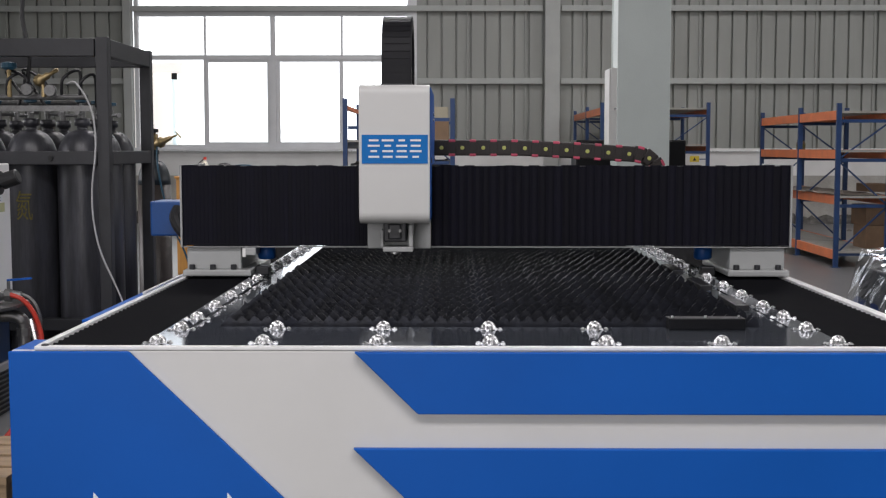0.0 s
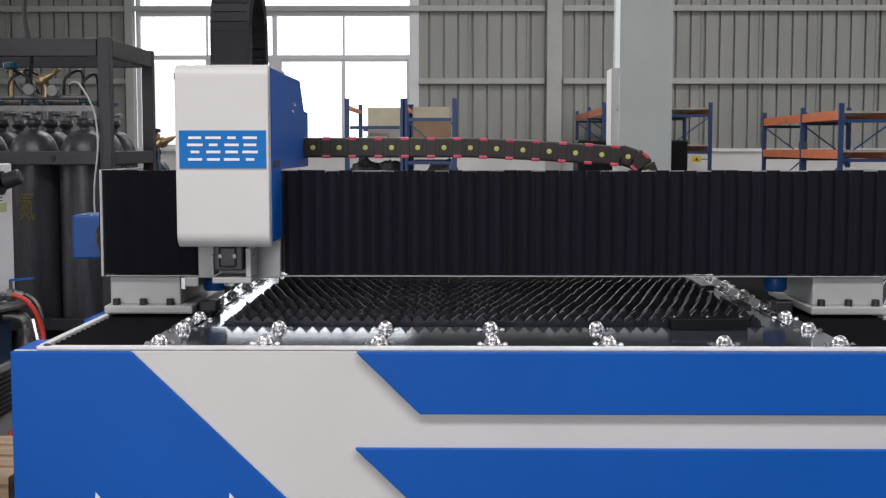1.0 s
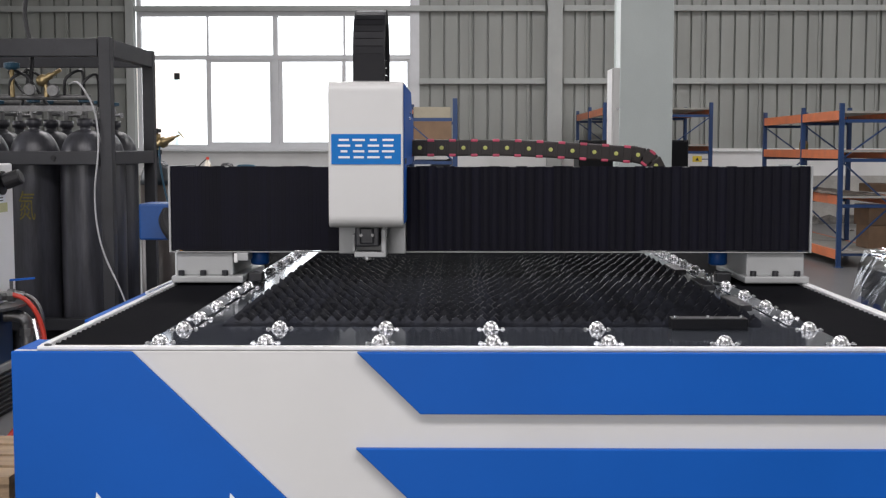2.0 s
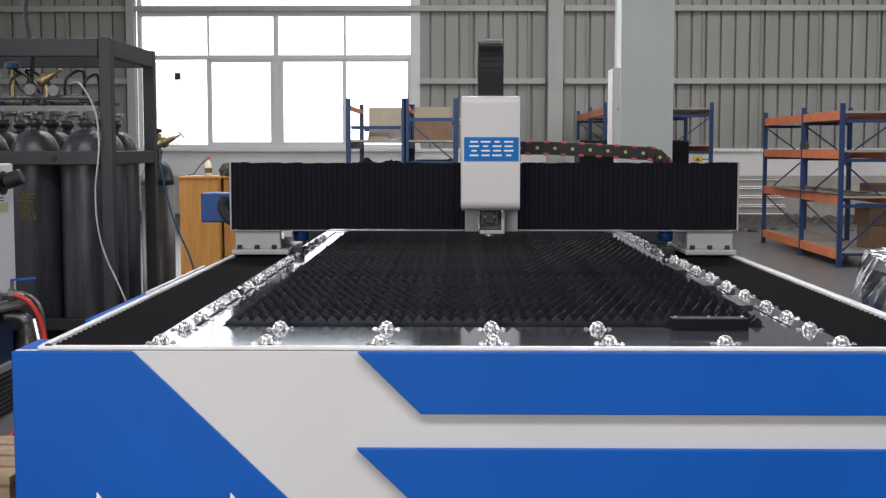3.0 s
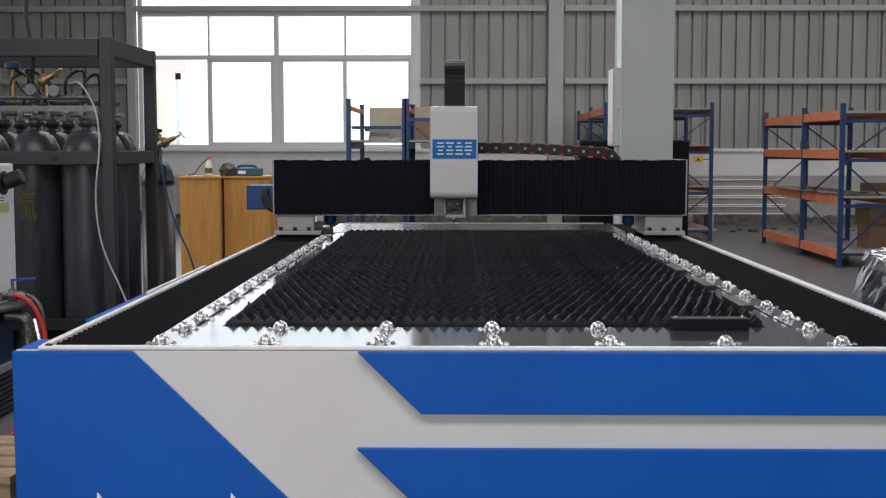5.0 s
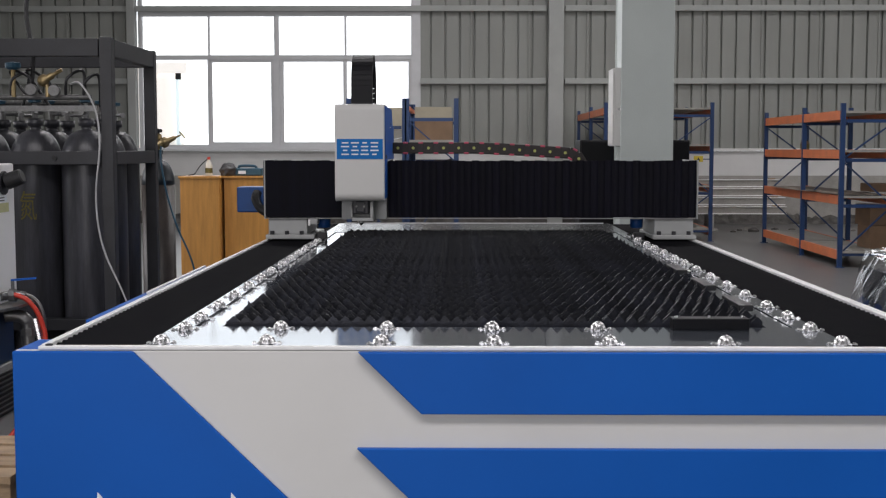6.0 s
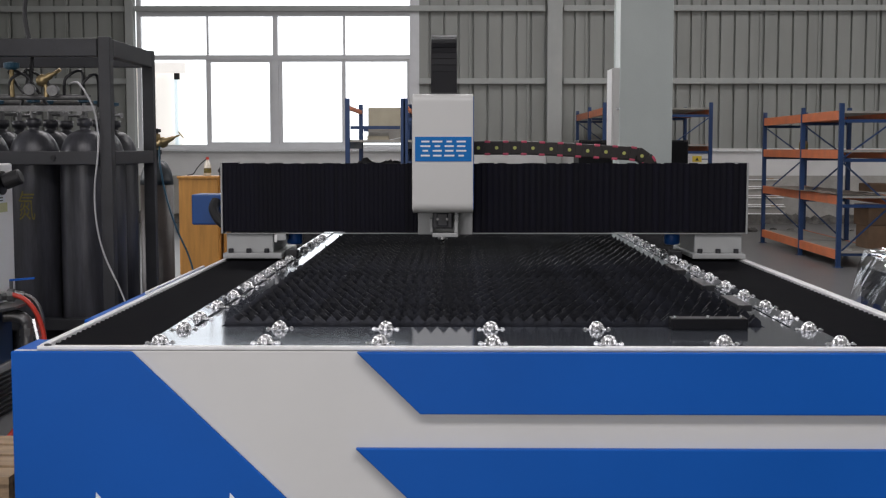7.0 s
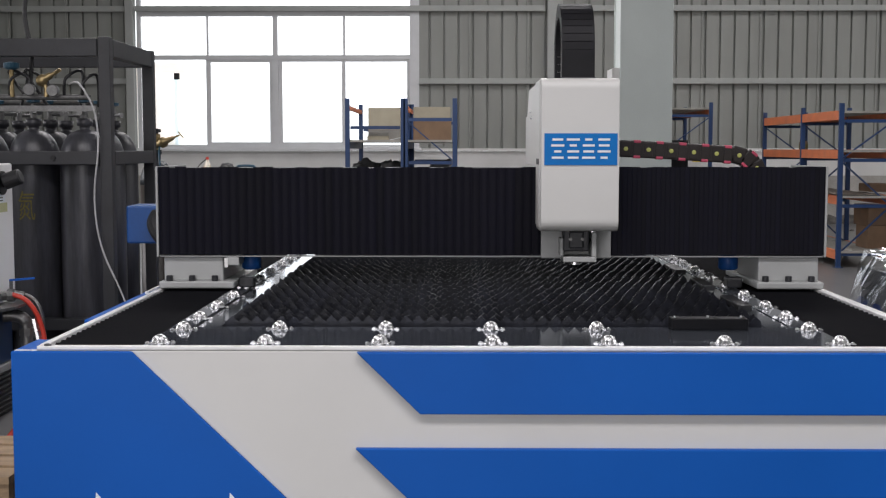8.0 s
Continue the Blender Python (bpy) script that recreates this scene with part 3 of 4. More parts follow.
def gantry():
    g = thing("gantry", "black bellows covered gantry beam carrying a white laser head", "gantry", (0, TRACK[0][1], 0))
    part("beam", boxes((BEAM_L + 0.012, BEAM_R - 0.012, 0.03, 0.45, Z_LOW + 0.006, Z_TOP - 0.006), bevel=0.004), BLACKMETAL, g)
    for x in (BEAM_L, BEAM_R - 0.008):
        part("end_plate", boxes((x, x + 0.008, -0.004, 0.46, Z_LOW - 0.004, Z_TOP + 0.004), bevel=0.002), ALU, g)
    part("lower_edge", boxes((BEAM_L + 0.01, BEAM_R - 0.01, 0.004, 0.03, Z_LOW - 0.0045, Z_LOW - 0.001), bevel=0.0008), ALU, g)
    # feet
    for s, x0 in ((1, BEAM_L + 0.008), (-1, BEAM_R - 0.008)):
        x1 = x0 + s * 0.24
        a, b = min(x0, x1), max(x0, x1)
        foot = part("gantry_foot", boxes((a + 0.012, b - 0.012, 0.02, 0.48, PLATE + 0.03, Z_LOW - 0.006), bevel=0.006), ALU, g)
        part("foot_flange", boxes((a, b + (0.03 if s > 0 else 0), -0.012, 0.50, PLATE + 0.006, PLATE + 0.032), bevel=0.006), ALU, foot)
        for i in range(3):
            part("foot_bolt", lathe(bmesh.new(), [(0.012, 0), (0.012, 0.018), (0.009, 0.020)], (a + 0.035 + i * 0.082, 0.004, PLATE + 0.032), 12), BLACKMETAL, foot)
        edge = b if s > 0 else a
        part("rail_motor", lathe(bmesh.new(), [(0.029, Z_LOW - 0.062), (0.036, Z_LOW - 0.055), (0.036, Z_LOW - 0.014), (0.030, Z_LOW - 0.006)], (edge + s * 0.070, 0.14, 0), 24), COVERBLUE, g, "blue motor housing", smooth=True)
        # added black block that cuts the motor's blue reflection in the front plate
        part("rail_wiper", boxes((min(edge + s * 0.036, edge + s * 0.092), max(edge + s * 0.036, edge + s * 0.092), 0.05, 0.11, PLATE + 0.004, PLATE + 0.040), bevel=0.005), RUBBER, g)
        if s > 0:
            part("motor_bracket", boxes((min(edge + s * 0.002, edge + s * 0.048), max(edge + s * 0.002, edge + s * 0.048), 0.0, 0.10, Z_LOW - 0.036, Z_LOW - 0.006), bevel=0.004), ALU, g)
            part("scale_plate", boxes((min(edge - s * 0.004, edge + s * 0.008), max(edge - s * 0.004, edge + s * 0.008), -0.004, -0.001, Z_LOW - 0.042, Z_LOW - 0.008)), ENAMEL, g, "small bright plate")
    part("side_box", boxes((-1.324, BEAM_L - 0.03, 0.47, 0.66, EYE - 0.378, EYE - 0.227), bevel=0.008), COVERBLUE, g, "blue side motor cover")
    part("box_bracket", boxes((BEAM_L - 0.028, BEAM_L - 0.002, 0.46, 0.62, EYE - 0.35, EYE - 0.25), bevel=0.003), BLUE, g)
    part("cable_gland", tube(bmesh.new(), [(-1.20, 0.468, EYE - 0.26), (-1.205, 0.43, EYE - 0.30), (-1.17, 0.41, EYE - 0.355), (-1.11, 0.40, EYE - 0.385), (-1.06, 0.39, EYE - 0.40)], 0.026, 10), RUBBER, g)
    # bellows folds, each a ridge that slides along the beam
    def fold(seed):
        rnd = random.Random(seed)
        bm = bmesh.new()
        up, dip = rnd.uniform(-0.002, 0.0035), rnd.uniform(0.0, 0.004)
        w = 0.0205
        prism(bm, [(-w, 0.0075), (-w * 0.6, 0.0025 + dip * 0.4), (-0.006, 0.0), (0.006, 0.0), (w * 0.6, 0.0025), (w, 0.0075)], Z_LOW + 0.004, Z_TOP + up, "z")
        return bm
    kinds = [part("bellows_fold", fold(s), BELLOWS, g) for s in range(6)]
    folds = []
    for side in (0, 1):
        for i in range(FOLDS):
            k = len(folds)
            folds.append((side, (i + 0.5) / FOLDS, kinds[k] if k < 6 else again(kinds[random.randrange(6)], pose(0, 0, 0), g)))
    # the head
    head = part("cutting_head", head_cover(), WHITE, g, "white rounded laser head cover")
    head_parts(head)
    links = chain(g)
    return g, head, folds, links


def head_cover():
    """Front hood of the head: flat face with a rounded top and foot."""
    y0, y1, z0, z1 = -0.23, 0.0, EYE - 0.282, EYE + 0.237
    outline = [(y1, z0)]
    for k in range(7):
        a = math.pi / 2 * k / 6
        outline.append((y0 + 0.04 - 0.04 * math.sin(a), z0 + 0.04 - 0.04 * math.cos(a)))
    for k in range(7):
        a = math.pi / 2 * k / 6
        outline.append((y0 + 0.035 - 0.035 * math.cos(a), z1 - 0.035 + 0.035 * math.sin(a)))
    outline += [(0.10, z1), (0.10, EYE + 0.03), (y1, EYE + 0.03)]
    return prism(bmesh.new(), outline, -0.134, 0.130, "x", bevel=0.003)


def head_parts(head):
    for s, x in ((-1, -0.1345), (1, 0.1305)):
        prof = [(-0.185, EYE - 0.268), (-0.006, EYE - 0.268), (-0.006, EYE - 0.062), (0.028, EYE - 0.062), (0.65, EYE - 0.062), (0.65, EYE + 0.126), (0.545, EYE + 0.128), (0.44, EYE + 0.226), (-0.19, EYE + 0.228)]
        lo, hi = min(x, x + s * 0.003), max(x, x + s * 0.003)
        part("side_panel", prism(bmesh.new(), prof, lo, hi, "x", bevel=0.0008), BLUE if s > 0 else WHITE, head, "blue side panel" if s > 0 else "white side panel")
        for z in (0.085, 0.11):
            part("panel_screw", lathe(bmesh.new(), [(0.006, 0), (0.006, 0.004), (0.003, 0.006)], (x + s * 0.003, 0.24 + 2 * (z - 0.085), EYE + z + 0.03), 10, pose(0, 0, 0, 0, 90 * s)), CHROME, head)
        part("cover_notch", boxes((min(x, x + s * 0.0045), max(x, x + s * 0.0045), -0.17, -0.05, EYE - 0.055, EYE - 0.035)), RUBBER, head)
    part("rear_hood", boxes((-0.134, 0.130, 0.102, 0.645, EYE - 0.06, EYE + 0.118), bevel=0.006), WHITE, head)
    part("rear_slope", prism(bmesh.new(), [(0.102, EYE + 0.120), (0.535, EYE + 0.120), (0.435, EYE + 0.222), (0.102, EYE + 0.225)], -0.134, 0.130, "x"), WHITE, head)
    part("sign_plate", boxes((-0.123, 0.123, -0.2335, -0.2302, EYE - 0.056, EYE + 0.051)), SIGN_BLUE, head, "blue sign plate with white plain marks")
    # four plain marks in place of a maker's name
    marks = []
    for i in range(4):
        x, w = -0.100 + i * 0.052, 0.044
        for k, z in enumerate((0.031, 0.011, -0.009, -0.030)):
            short = (0.004, 0.0, 0.010, 0.002)[(i + k) % 4]
            marks.append((x + short, x + w - short, EYE + z - 0.0045, EYE + z + 0.003))
    for a, b, c, d in marks:
        part("plain_mark", boxes((a, b, -0.2350, -0.2336, c, d)), LETTER, head, "white plain mark")
    # carriage plate, bracket and nozzle below the hood
    part("carriage_plate", boxes((-0.118, 0.130, -0.03, -0.005, EYE - 0.39, EYE - 0.255), bevel=0.004), ALU, head)
    part("focus_block", boxes((-0.048, 0.040, -0.15, -0.06, EYE - 0.355, EYE - 0.262), (-0.03, 0.02, -0.155, -0.15, EYE - 0.345, EYE - 0.285), bevel=0.006), BLACKMETAL, head)
    part("bracket", boxes((-0.050, 0.064, -0.16, -0.05, EYE - 0.392, EYE - 0.374), (0.048, 0.064, -0.16, -0.05, EYE - 0.374, EYE - 0.29), (-0.060, -0.049, -0.14, -0.06, EYE - 0.372, EYE - 0.31), bevel=0.003), ALU, head)
    part("nozzle", lathe(bmesh.new(), [(0.004, -0.42), (0.012, -0.408), (0.022, -0.404), (0.022, -0.394)], (-0.004, -0.10, EYE), 16), CHROME, head)
    part("gas_fitting", lathe(bmesh.new(), [(0.011, -0.325), (0.011, -0.285), (0.007, -0.283), (0.007, -0.27)], (0.056, -0.12, EYE), 12), CHROME, head)
    for x in (-0.026, 0.016):
        part("block_screw", lathe(bmesh.new(), [(0.006, 0), (0.006, 0.005)], (x, -0.155, EYE - 0.312), 10, pose(0, 0, 0, 90)), PIPE, head)
    # the cable loop that stands above the head
    r, cy, z0 = 0.176, 0.07, EYE + 0.34
    path = [(cy - r, EYE + 0.236 + 0.104 * k / 4) for k in range(4)]
    path += [(cy - r * math.cos(math.pi * k / 19), z0 + r * math.sin(math.pi * k / 19)) for k in range(20)]
    path += [(cy + r, z0 - 0.028 * k) for k in range(1, 5)]
    for (ya, za), (yb, zb) in zip(path, path[1:]):
        way = Vector((0, yb - ya, zb - za)).normalized()
        out = Vector((0, -way.z, way.y))
        a, b = Vector((0, ya, za)) - way * 0.001, Vector((0, yb, zb)) + way * 0.001
        web = bmesh.new()
        for x in (-0.056, 0.050):
            bar_box(web, a, b, x, x + 0.008, out, 0.0, 0.050)
        mid, n = (a + b) / 2, way * 0.0110
        for o0, o1 in ((0.001, 0.005), (0.045, 0.049)):
            bar_box(web, mid - n * (1.2 if o0 < 0.01 else 1.0), mid + n * (1.2 if o0 < 0.01 else 1.0), -0.048, 0.050, out, o0, o1)
        part("carrier_link", web, CARRIER, head)
    part("carrier_foot", boxes((-0.06, 0.062, -0.11, -0.03, EYE + 0.236, EYE + 0.246), bevel=0.004), BLACKMETAL, head)


def bar_box(bm, a, b, x0, x1, out, o0, o1):
    vs = []
    for p in (a, b):
        for x, o in ((x0, o0), (x1, o0), (x1, o1), (x0, o1)):
            vs.append(bm.verts.new(p + Vector((x, 0, 0)) - out * o))
    fs = [bm.faces.new([vs[i] for i in f]) for f in ((0, 1, 2, 3), (7, 6, 5, 4), (0, 4, 5, 1), (1, 5, 6, 2), (2, 6, 7, 3), (3, 7, 4, 0))]
    bmesh.ops.recalc_face_normals(bm, faces=fs)


LINK = 0.0452
COUNT = 36
CHAIN_Y, CHAIN_Z, BEND = 0.53, EYE + 0.0, 0.10


def chain(g):
    """Links of the flat energy chain behind the beam; each slides and rolls over the bend. Every other one carries clips, the rest a pin."""
    kinds = []
    for clips in (True, False):
        bm = bmesh.new()
        box(bm, -LINK / 2 - 0.005, LINK / 2 + 0.005, 0, 0.08, -0.034, 0.034, bevel=0.005, segments=2)
        box(bm, -LINK / 2 + 0.006, LINK / 2 - 0.006, -0.002, 0.002, -0.026, 0.026, bevel=0.001, segments=1)
        body = part("chain_link", bm, CHAINPLASTIC, g)
        if clips:
            for z0, z1 in ((0.0245, 0.0365), (-0.0365, -0.0245)):
                bm = bmesh.new()
                box(bm, -0.014, 0.014, -0.004, 0.03, z0, z1, bevel=0.003, segments=2)
                part("chain_clip", bm, PINK, body, "pink clip")
        else:
            part("chain_pin", lathe(bmesh.new(), [(0.0088, 0), (0.0088, 0.004), (0.006, 0.005)], (0, 0, 0), 12, pose(0, 0, 0, 90)), YELLOW, body, "yellow green pin")
        kinds.append(body)
    made = list(kinds)
    for i in range(2, COUNT):
        body = kinds[i % 2]
        o = again(body, pose(0, 0, 0), g)
        for c in body.children:
            again(c, pose(0, 0, 0), o)
        made.append(o)
    return made


def link_pose(i, head):
    """Where link i lies while the head stands at that place."""
    start = head + 0.097
    run = 0.80 - 0.5 * head        # length of the upper run
    s = (i + 0.5) * LINK
    if s <= run:
        u = max(0.0, s - run + 0.55) / 0.55
        return pose(start + s, CHAIN_Y, CHAIN_Z + 0.003 - 0.029 * u ** 1.3, 0, math.degrees(math.atan(0.0377 * u ** 0.3 / 0.55)), 0)
    a = (s - run) / BEND
    z1 = CHAIN_Z - 0.026
    if a <= math.pi:
        return pose(start + run + BEND * math.sin(a), CHAIN_Y, z1 - BEND + BEND * math.cos(a), 0, min(179.0, math.degrees(a) + 8 * (1 - a / math.pi)), 0)
    return pose(start + run - (s - run - math.pi * BEND), CHAIN_Y, z1 - 2 * BEND, 0, 179.5, 0)


machine()
GANTRY, HEAD, FOLD_LIST, LINKS = gantry()


# ---- column, cabinet and switch box ----
def column():
    c = thing("steel_column", "pale grey painted steel column standing behind the machine", "column", (1.60, 10.5, 0))
    part("web", boxes((-0.215, -0.20, 0.0125, 0.3875, 0, HIGH)), PILLAR, c)
    part("flange", boxes((-0.225, 0.225, -0.012, 0.012, 0, HIGH), bevel=0.003), PILLAR, c)
    part("flange", boxes((-0.225, 0.225, 0.388, 0.412, 0, HIGH), bevel=0.003), PILLAR, c)
    part("base_plate", boxes((-0.3, 0.32, -0.09, 0.49, 0, 0.02)), PILLAR, c)
    s = thing("switch_box", "narrow white metal switch box mounted on the column", "switch box", (1.385, 10.56, 0))
    part("case", boxes((-0.062, 0.0, -0.04, 0.30, EYE + 0.02, EYE + 0.69), bevel=0.006), WHITE, s)
    part("box_door", boxes((-0.074, -0.0625, -0.035, 0.295, EYE + 0.025, EYE + 0.685), bevel=0.003), WHITE, s)
    part("door_latch", boxes((-0.035, 0.002, -0.052, -0.041, EYE + 0.33, EYE + 0.35), bevel=0.002), CHROME, s)
    k = thing("control_cabinet", "plain black metal control cabinet behind the column", "cabinet", (1.60, 11.2, 0))
    part("body", boxes((-0.50, 0.50, 0, 0.5, 0.08, 1.485), bevel=0.008), CABINETBLACK, k)
    part("plinth", boxes((-0.48, 0.48, 0.02, 0.48, 0, 0.08)), CABINETBLACK, k)
    for x in (-0.25, 0.25):
        part("door", boxes((x - 0.24, x + 0.24, -0.018, -0.001, 0.1, 1.47), bevel=0.004), CABINETBLACK, k)
        part("handle", boxes((x + (0.19 if x < 0 else -0.21), x + (0.21 if x < 0 else -0.19), -0.04, -0.019, 0.75, 0.9), bevel=0.004), CHROME, k)


# ---- storage racks ----
def rack(at, depth, bays, levels, high, label, orange=True, braces=None, flip=0, upper=True):
    """A boltless rack that runs away from the camera: frames of two posts, beams and boards between them."""
    r = thing("storage_rack", label, "rack", at, group="storage racks")
    ys = [0.0]
    for b in bays:
        ys.append(ys[-1] + b)
    for y in ys:
        for x in (0.0, depth):
            p = part("post", boxes((x - 0.028, x + 0.028, y - 0.024, y + 0.024, 0.0, high), bevel=0.004), RACKBLUE, r)
            part("post_foot", boxes((x - 0.05, x + 0.05, y - 0.045, y + 0.045, 0.0, 0.006)), RACKBLUE, p)
        zs = braces or [0.16] + [z - 0.07 for z in levels[1:]]
        for z in zs:
            part("brace", boxes((0.035, depth - 0.035, y - 0.013, y + 0.013, z - 0.02, z + 0.02)), RACKBLUE, r)
        for i, (a, b) in enumerate(zip(zs, zs[1:])):
            if (not upper and i) or (flip and y > 0):
                continue
            lo, hi = (a + 0.03, b - 0.03) if (i + (y == 0) + len(bays) + flip) % 2 else (b - 0.03, a + 0.03)
            part("diagonal", bar(bmesh.new(), (0.03, y + 0.004, lo), (depth - 0.03, y + 0.004, hi), 0.015, 0.008), RACKBLUE, r)
    for a, b in zip(ys, ys[1:]):
        for z in levels:
            for x in (-0.012, depth - 0.02):
                beam = part("beam", boxes((x - 0.01, x + 0.03, a + 0.028, b - 0.028, z - 0.055, z + 0.055), bevel=0.004), RACKORANGE if orange else RACKBLUE, r, "orange beam" if orange else "")
            part("shelf_board", boxes((0.03, depth - 0.03, a - (0.022 if a == 0 else -0.02), b - 0.02, z + 0.024, z + 0.050)), SHELFBOARD, r)
    return r


def crate(name, at, size, mat, label, category, group="", turn=0):
    """A carton with a taped lid."""
    w, d, h = size
    c = thing(name, label, category, at, group)
    c.rotation_euler = (0, 0, radians(turn))
    part("carton_body", boxes((-w / 2, w / 2, -d / 2, d / 2, 0, h - 0.004), bevel=0.006), mat, c)
    part("flap", boxes((-w / 2 + 0.003, -0.002, -d / 2 + 0.003, d / 2 - 0.003, h - 0.0035, h)), mat, c)
    part("flap", boxes((0.002, w / 2 - 0.003, -d / 2 + 0.003, d / 2 - 0.003, h - 0.0035, h)), mat, c)
    return c


def lump(name, at, size, mat, label, category, seed, group=""):
    """A crumpled bag or heap piece."""
    bm = bmesh.new()
    bmesh.ops.create_icosphere(bm, subdivisions=4, radius=1.0)
    for v in bm.verts:
        n = 1 + 0.34 * noise.noise(v.co * 1.7 + Vector((seed * 7.1, 0, 0))) + 0.16 * noise.noise(v.co * 4.5 + Vector((0, seed * 3.3, 0))) + 0.06 * noise.noise(v.co * 11)
        v.co = Vector((v.co.x * n * size[0], v.co.y * n * size[1], max(-0.55, v.co.z * n) * size[2]))
    low = min(v.co.z for v in bm.verts)
    for v in bm.verts:
        v.co.z -= low
    ob = tagged(part(name, bm, mat, smooth=True), label, category, group)
    ob.location = at
    return ob


def racks():
    lv = (0.147, 0.80, 1.34, 1.80)
    near = rack((4.50, 14.44, 0), 0.60, (1.70, 2.13), lv, 1.94, "blue and orange storage rack with grey boards, mostly empty")
    near.rotation_euler = (0, 0, radians(-0.9))
    rack((2.20, 18.5, 0), 0.72, (2.1, 2.1), (0.15, 0.80, 1.42, 1.97), 2.10, "blue and orange storage rack behind the column")
    rack((3.07, 18.5, 0), 0.73, (2.1, 2.1), (0.15, 0.80, 1.42, 1.97), 2.10, "blue and orange storage rack beside the low wall")
    rack((-1.32, 14.5, 0), 0.66, (2.0,), (0.15, 0.85, 1.46), 2.0, "blue storage rack with boards before the window", orange=False, braces=[0.16, 1.0, 1.655], upper=False)
    rack((-0.63, 14.5, 0), 0.585, (2.0,), (0.15, 0.85, 1.46), 2.0, "blue storage rack with cartons before the cladding", orange=False, braces=[0.16, 1.24, 1.75], flip=1)
    for x in (-1.32, -0.63):
        for r in bpy.data.objects:
            if r.name.startswith("storage_rack") and abs(r.location.x - x) < 0.01:
                part("upper_beam", boxes((-0.022, 0.018, 0.03, 1.97, 1.87, 1.92), bevel=0.004), RACKORANGE, r, "orange beam")
    # goods
    crate("carton", (5.09, 15.0, 0.195), (0.26, 0.46, 0.28), CARD, "brown cardboard carton on the lowest rack board", "carton", "cartons")
    crate("carton", (5.09, 15.05, 0.475), (0.27, 0.46, 0.25), CARD, "brown cardboard carton stacked on another one", "carton", "cartons", 4)
    crate("carton", (5.10, 15.0, 0.884), (0.26, 0.4, 0.10), CARD, "flat brown cardboard carton on a rack board", "carton", "cartons")
    # a warped sheet lying on the second board
    bm = bmesh.new()
    rows = []
    for a in range(25):
        y = 14.52 + 3.0 * a / 24
        line = []
        for b in range(7):
            x = 4.455 + 0.60 * b / 6
            z = 0.862 + 0.022 * abs(noise.noise(Vector((x * 2.0, y * 1.6, 0)))) + 0.03 * max(0.0, noise.noise(Vector((0, y * 0.9, 4)))) * (1 - b / 6)
            line.append((bm.verts.new((x + 0.012 * noise.noise(Vector((0, y * 3, 7))), y, z)), bm.verts.new((x, y, z - 0.005))))
        rows.append(line)
    for p, q in zip(rows, rows[1:]):
        for b in range(6):
            bm.faces.new((p[b][0], p[b + 1][0], q[b + 1][0], q[b][0]))
            bm.faces.new((p[b][1], q[b][1], q[b + 1][1], p[b + 1][1]))
        bm.faces.new((p[0][0], q[0][0], q[0][1], p[0][1]))
        bm.faces.new((p[6][1], q[6][1], q[6][0], p[6][0]))
    for line in (rows[0], rows[-1]):
        for b in range(6):
            bm.faces.new((line[b][0], line[b][1], line[b + 1][1], line[b + 1][0]))
    bmesh.ops.recalc_face_normals(bm, faces=bm.faces[:])
    tagged(part("board_sheet", bm, material("dusty_hardboard", (0.22, 0.185, 0.155), 0.75, vary=0.18, scale=5, bump=0.1, grain=80)), "warped dusty grey brown board lying on the rack", "board")
    j = thing("jar", "small brown jar with a yellow label on the rack", "jar", (4.78, 17.0, 1.388))
    part("glass", lathe(bmesh.new(), [(0.055, 0), (0.06, 0.01), (0.06, 0.10), (0.045, 0.12)], (0, 0, 0), 16), CARD, j, smooth=True)
    part("lid", lathe(bmesh.new(), [(0.05, 0.121), (0.05, 0.14)], (0, 0, 0), 16), RUBBER, j)
    part("label_band", lathe(bmesh.new(), [(0.0612, 0.03), (0.0612, 0.08)], (0, 0, 0), 16), INKYELLOW, j)
    k = thing("cardboard_panel", "pale board leaning across the rack posts", "board", (0, 14.72, 1.508), "boards on the rack")
    part("sheet", boxes((-1.09, -0.70, 0, 0.03, 0.12, 0.39), bevel=0.004), KRAFT, k)
    part("rest", boxes((-1.09, -0.70, 0.0, 0.25, 0.0, 0.118)), SHELFBOARD, k)
    k = thing("cardboard_panel", "pale board standing above a brown carton on the rack", "board", (0, 14.80, 1.508), "boards on the rack")
    part("sheet", boxes((-0.55, -0.10, 0.012, 0.04, 0.242, 0.40), bevel=0.004), KRAFT, k)
    part("carton_body", boxes((-0.55, -0.09, 0, 0.4, 0.0, 0.24), bevel=0.006), CARD, k)
    for i, (x, y, z) in enumerate(((-1.14, 15.0, 0.898), (-0.86, 15.1, 0.898), (-0.2, 14.95, 0.898))):
        lump("black_bag", (x, y, z), (0.20, 0.2, 0.236), PLASTICBAG, "crumpled black plastic bag on a rack board", "bag", i + 1, "bags on the rack")
    k = thing("paper_stack", "stack of pale paper sheets on the rack shelf", "paper stack", (-0.93, 14.62, 1.5085))
    part("ream", boxes((-0.16, 0.10, -0.08, 0.0, 0.0, 0.05), bevel=0.003), KRAFT, k)
    part("ream", boxes((-0.15, 0.09, -0.07, 0.0, 0.0505, 0.095), bevel=0.003), SHELFBOARD, k)
    part("loose_sheet", prism(bmesh.new(), [(0.11, 0.0), (0.24, 0.028), (0.24, 0.032), (0.11, 0.005)], -0.08, 0.0), LETTER, k)
    w = thing("warning_sign", "small yellow sign on the rack", "sign", (3.60, 18.485, 1.205))
    part("bracket", boxes((-0.06, 0.19, 0.006, 0.03, 0.035, 0.05)), RACKBLUE, w)
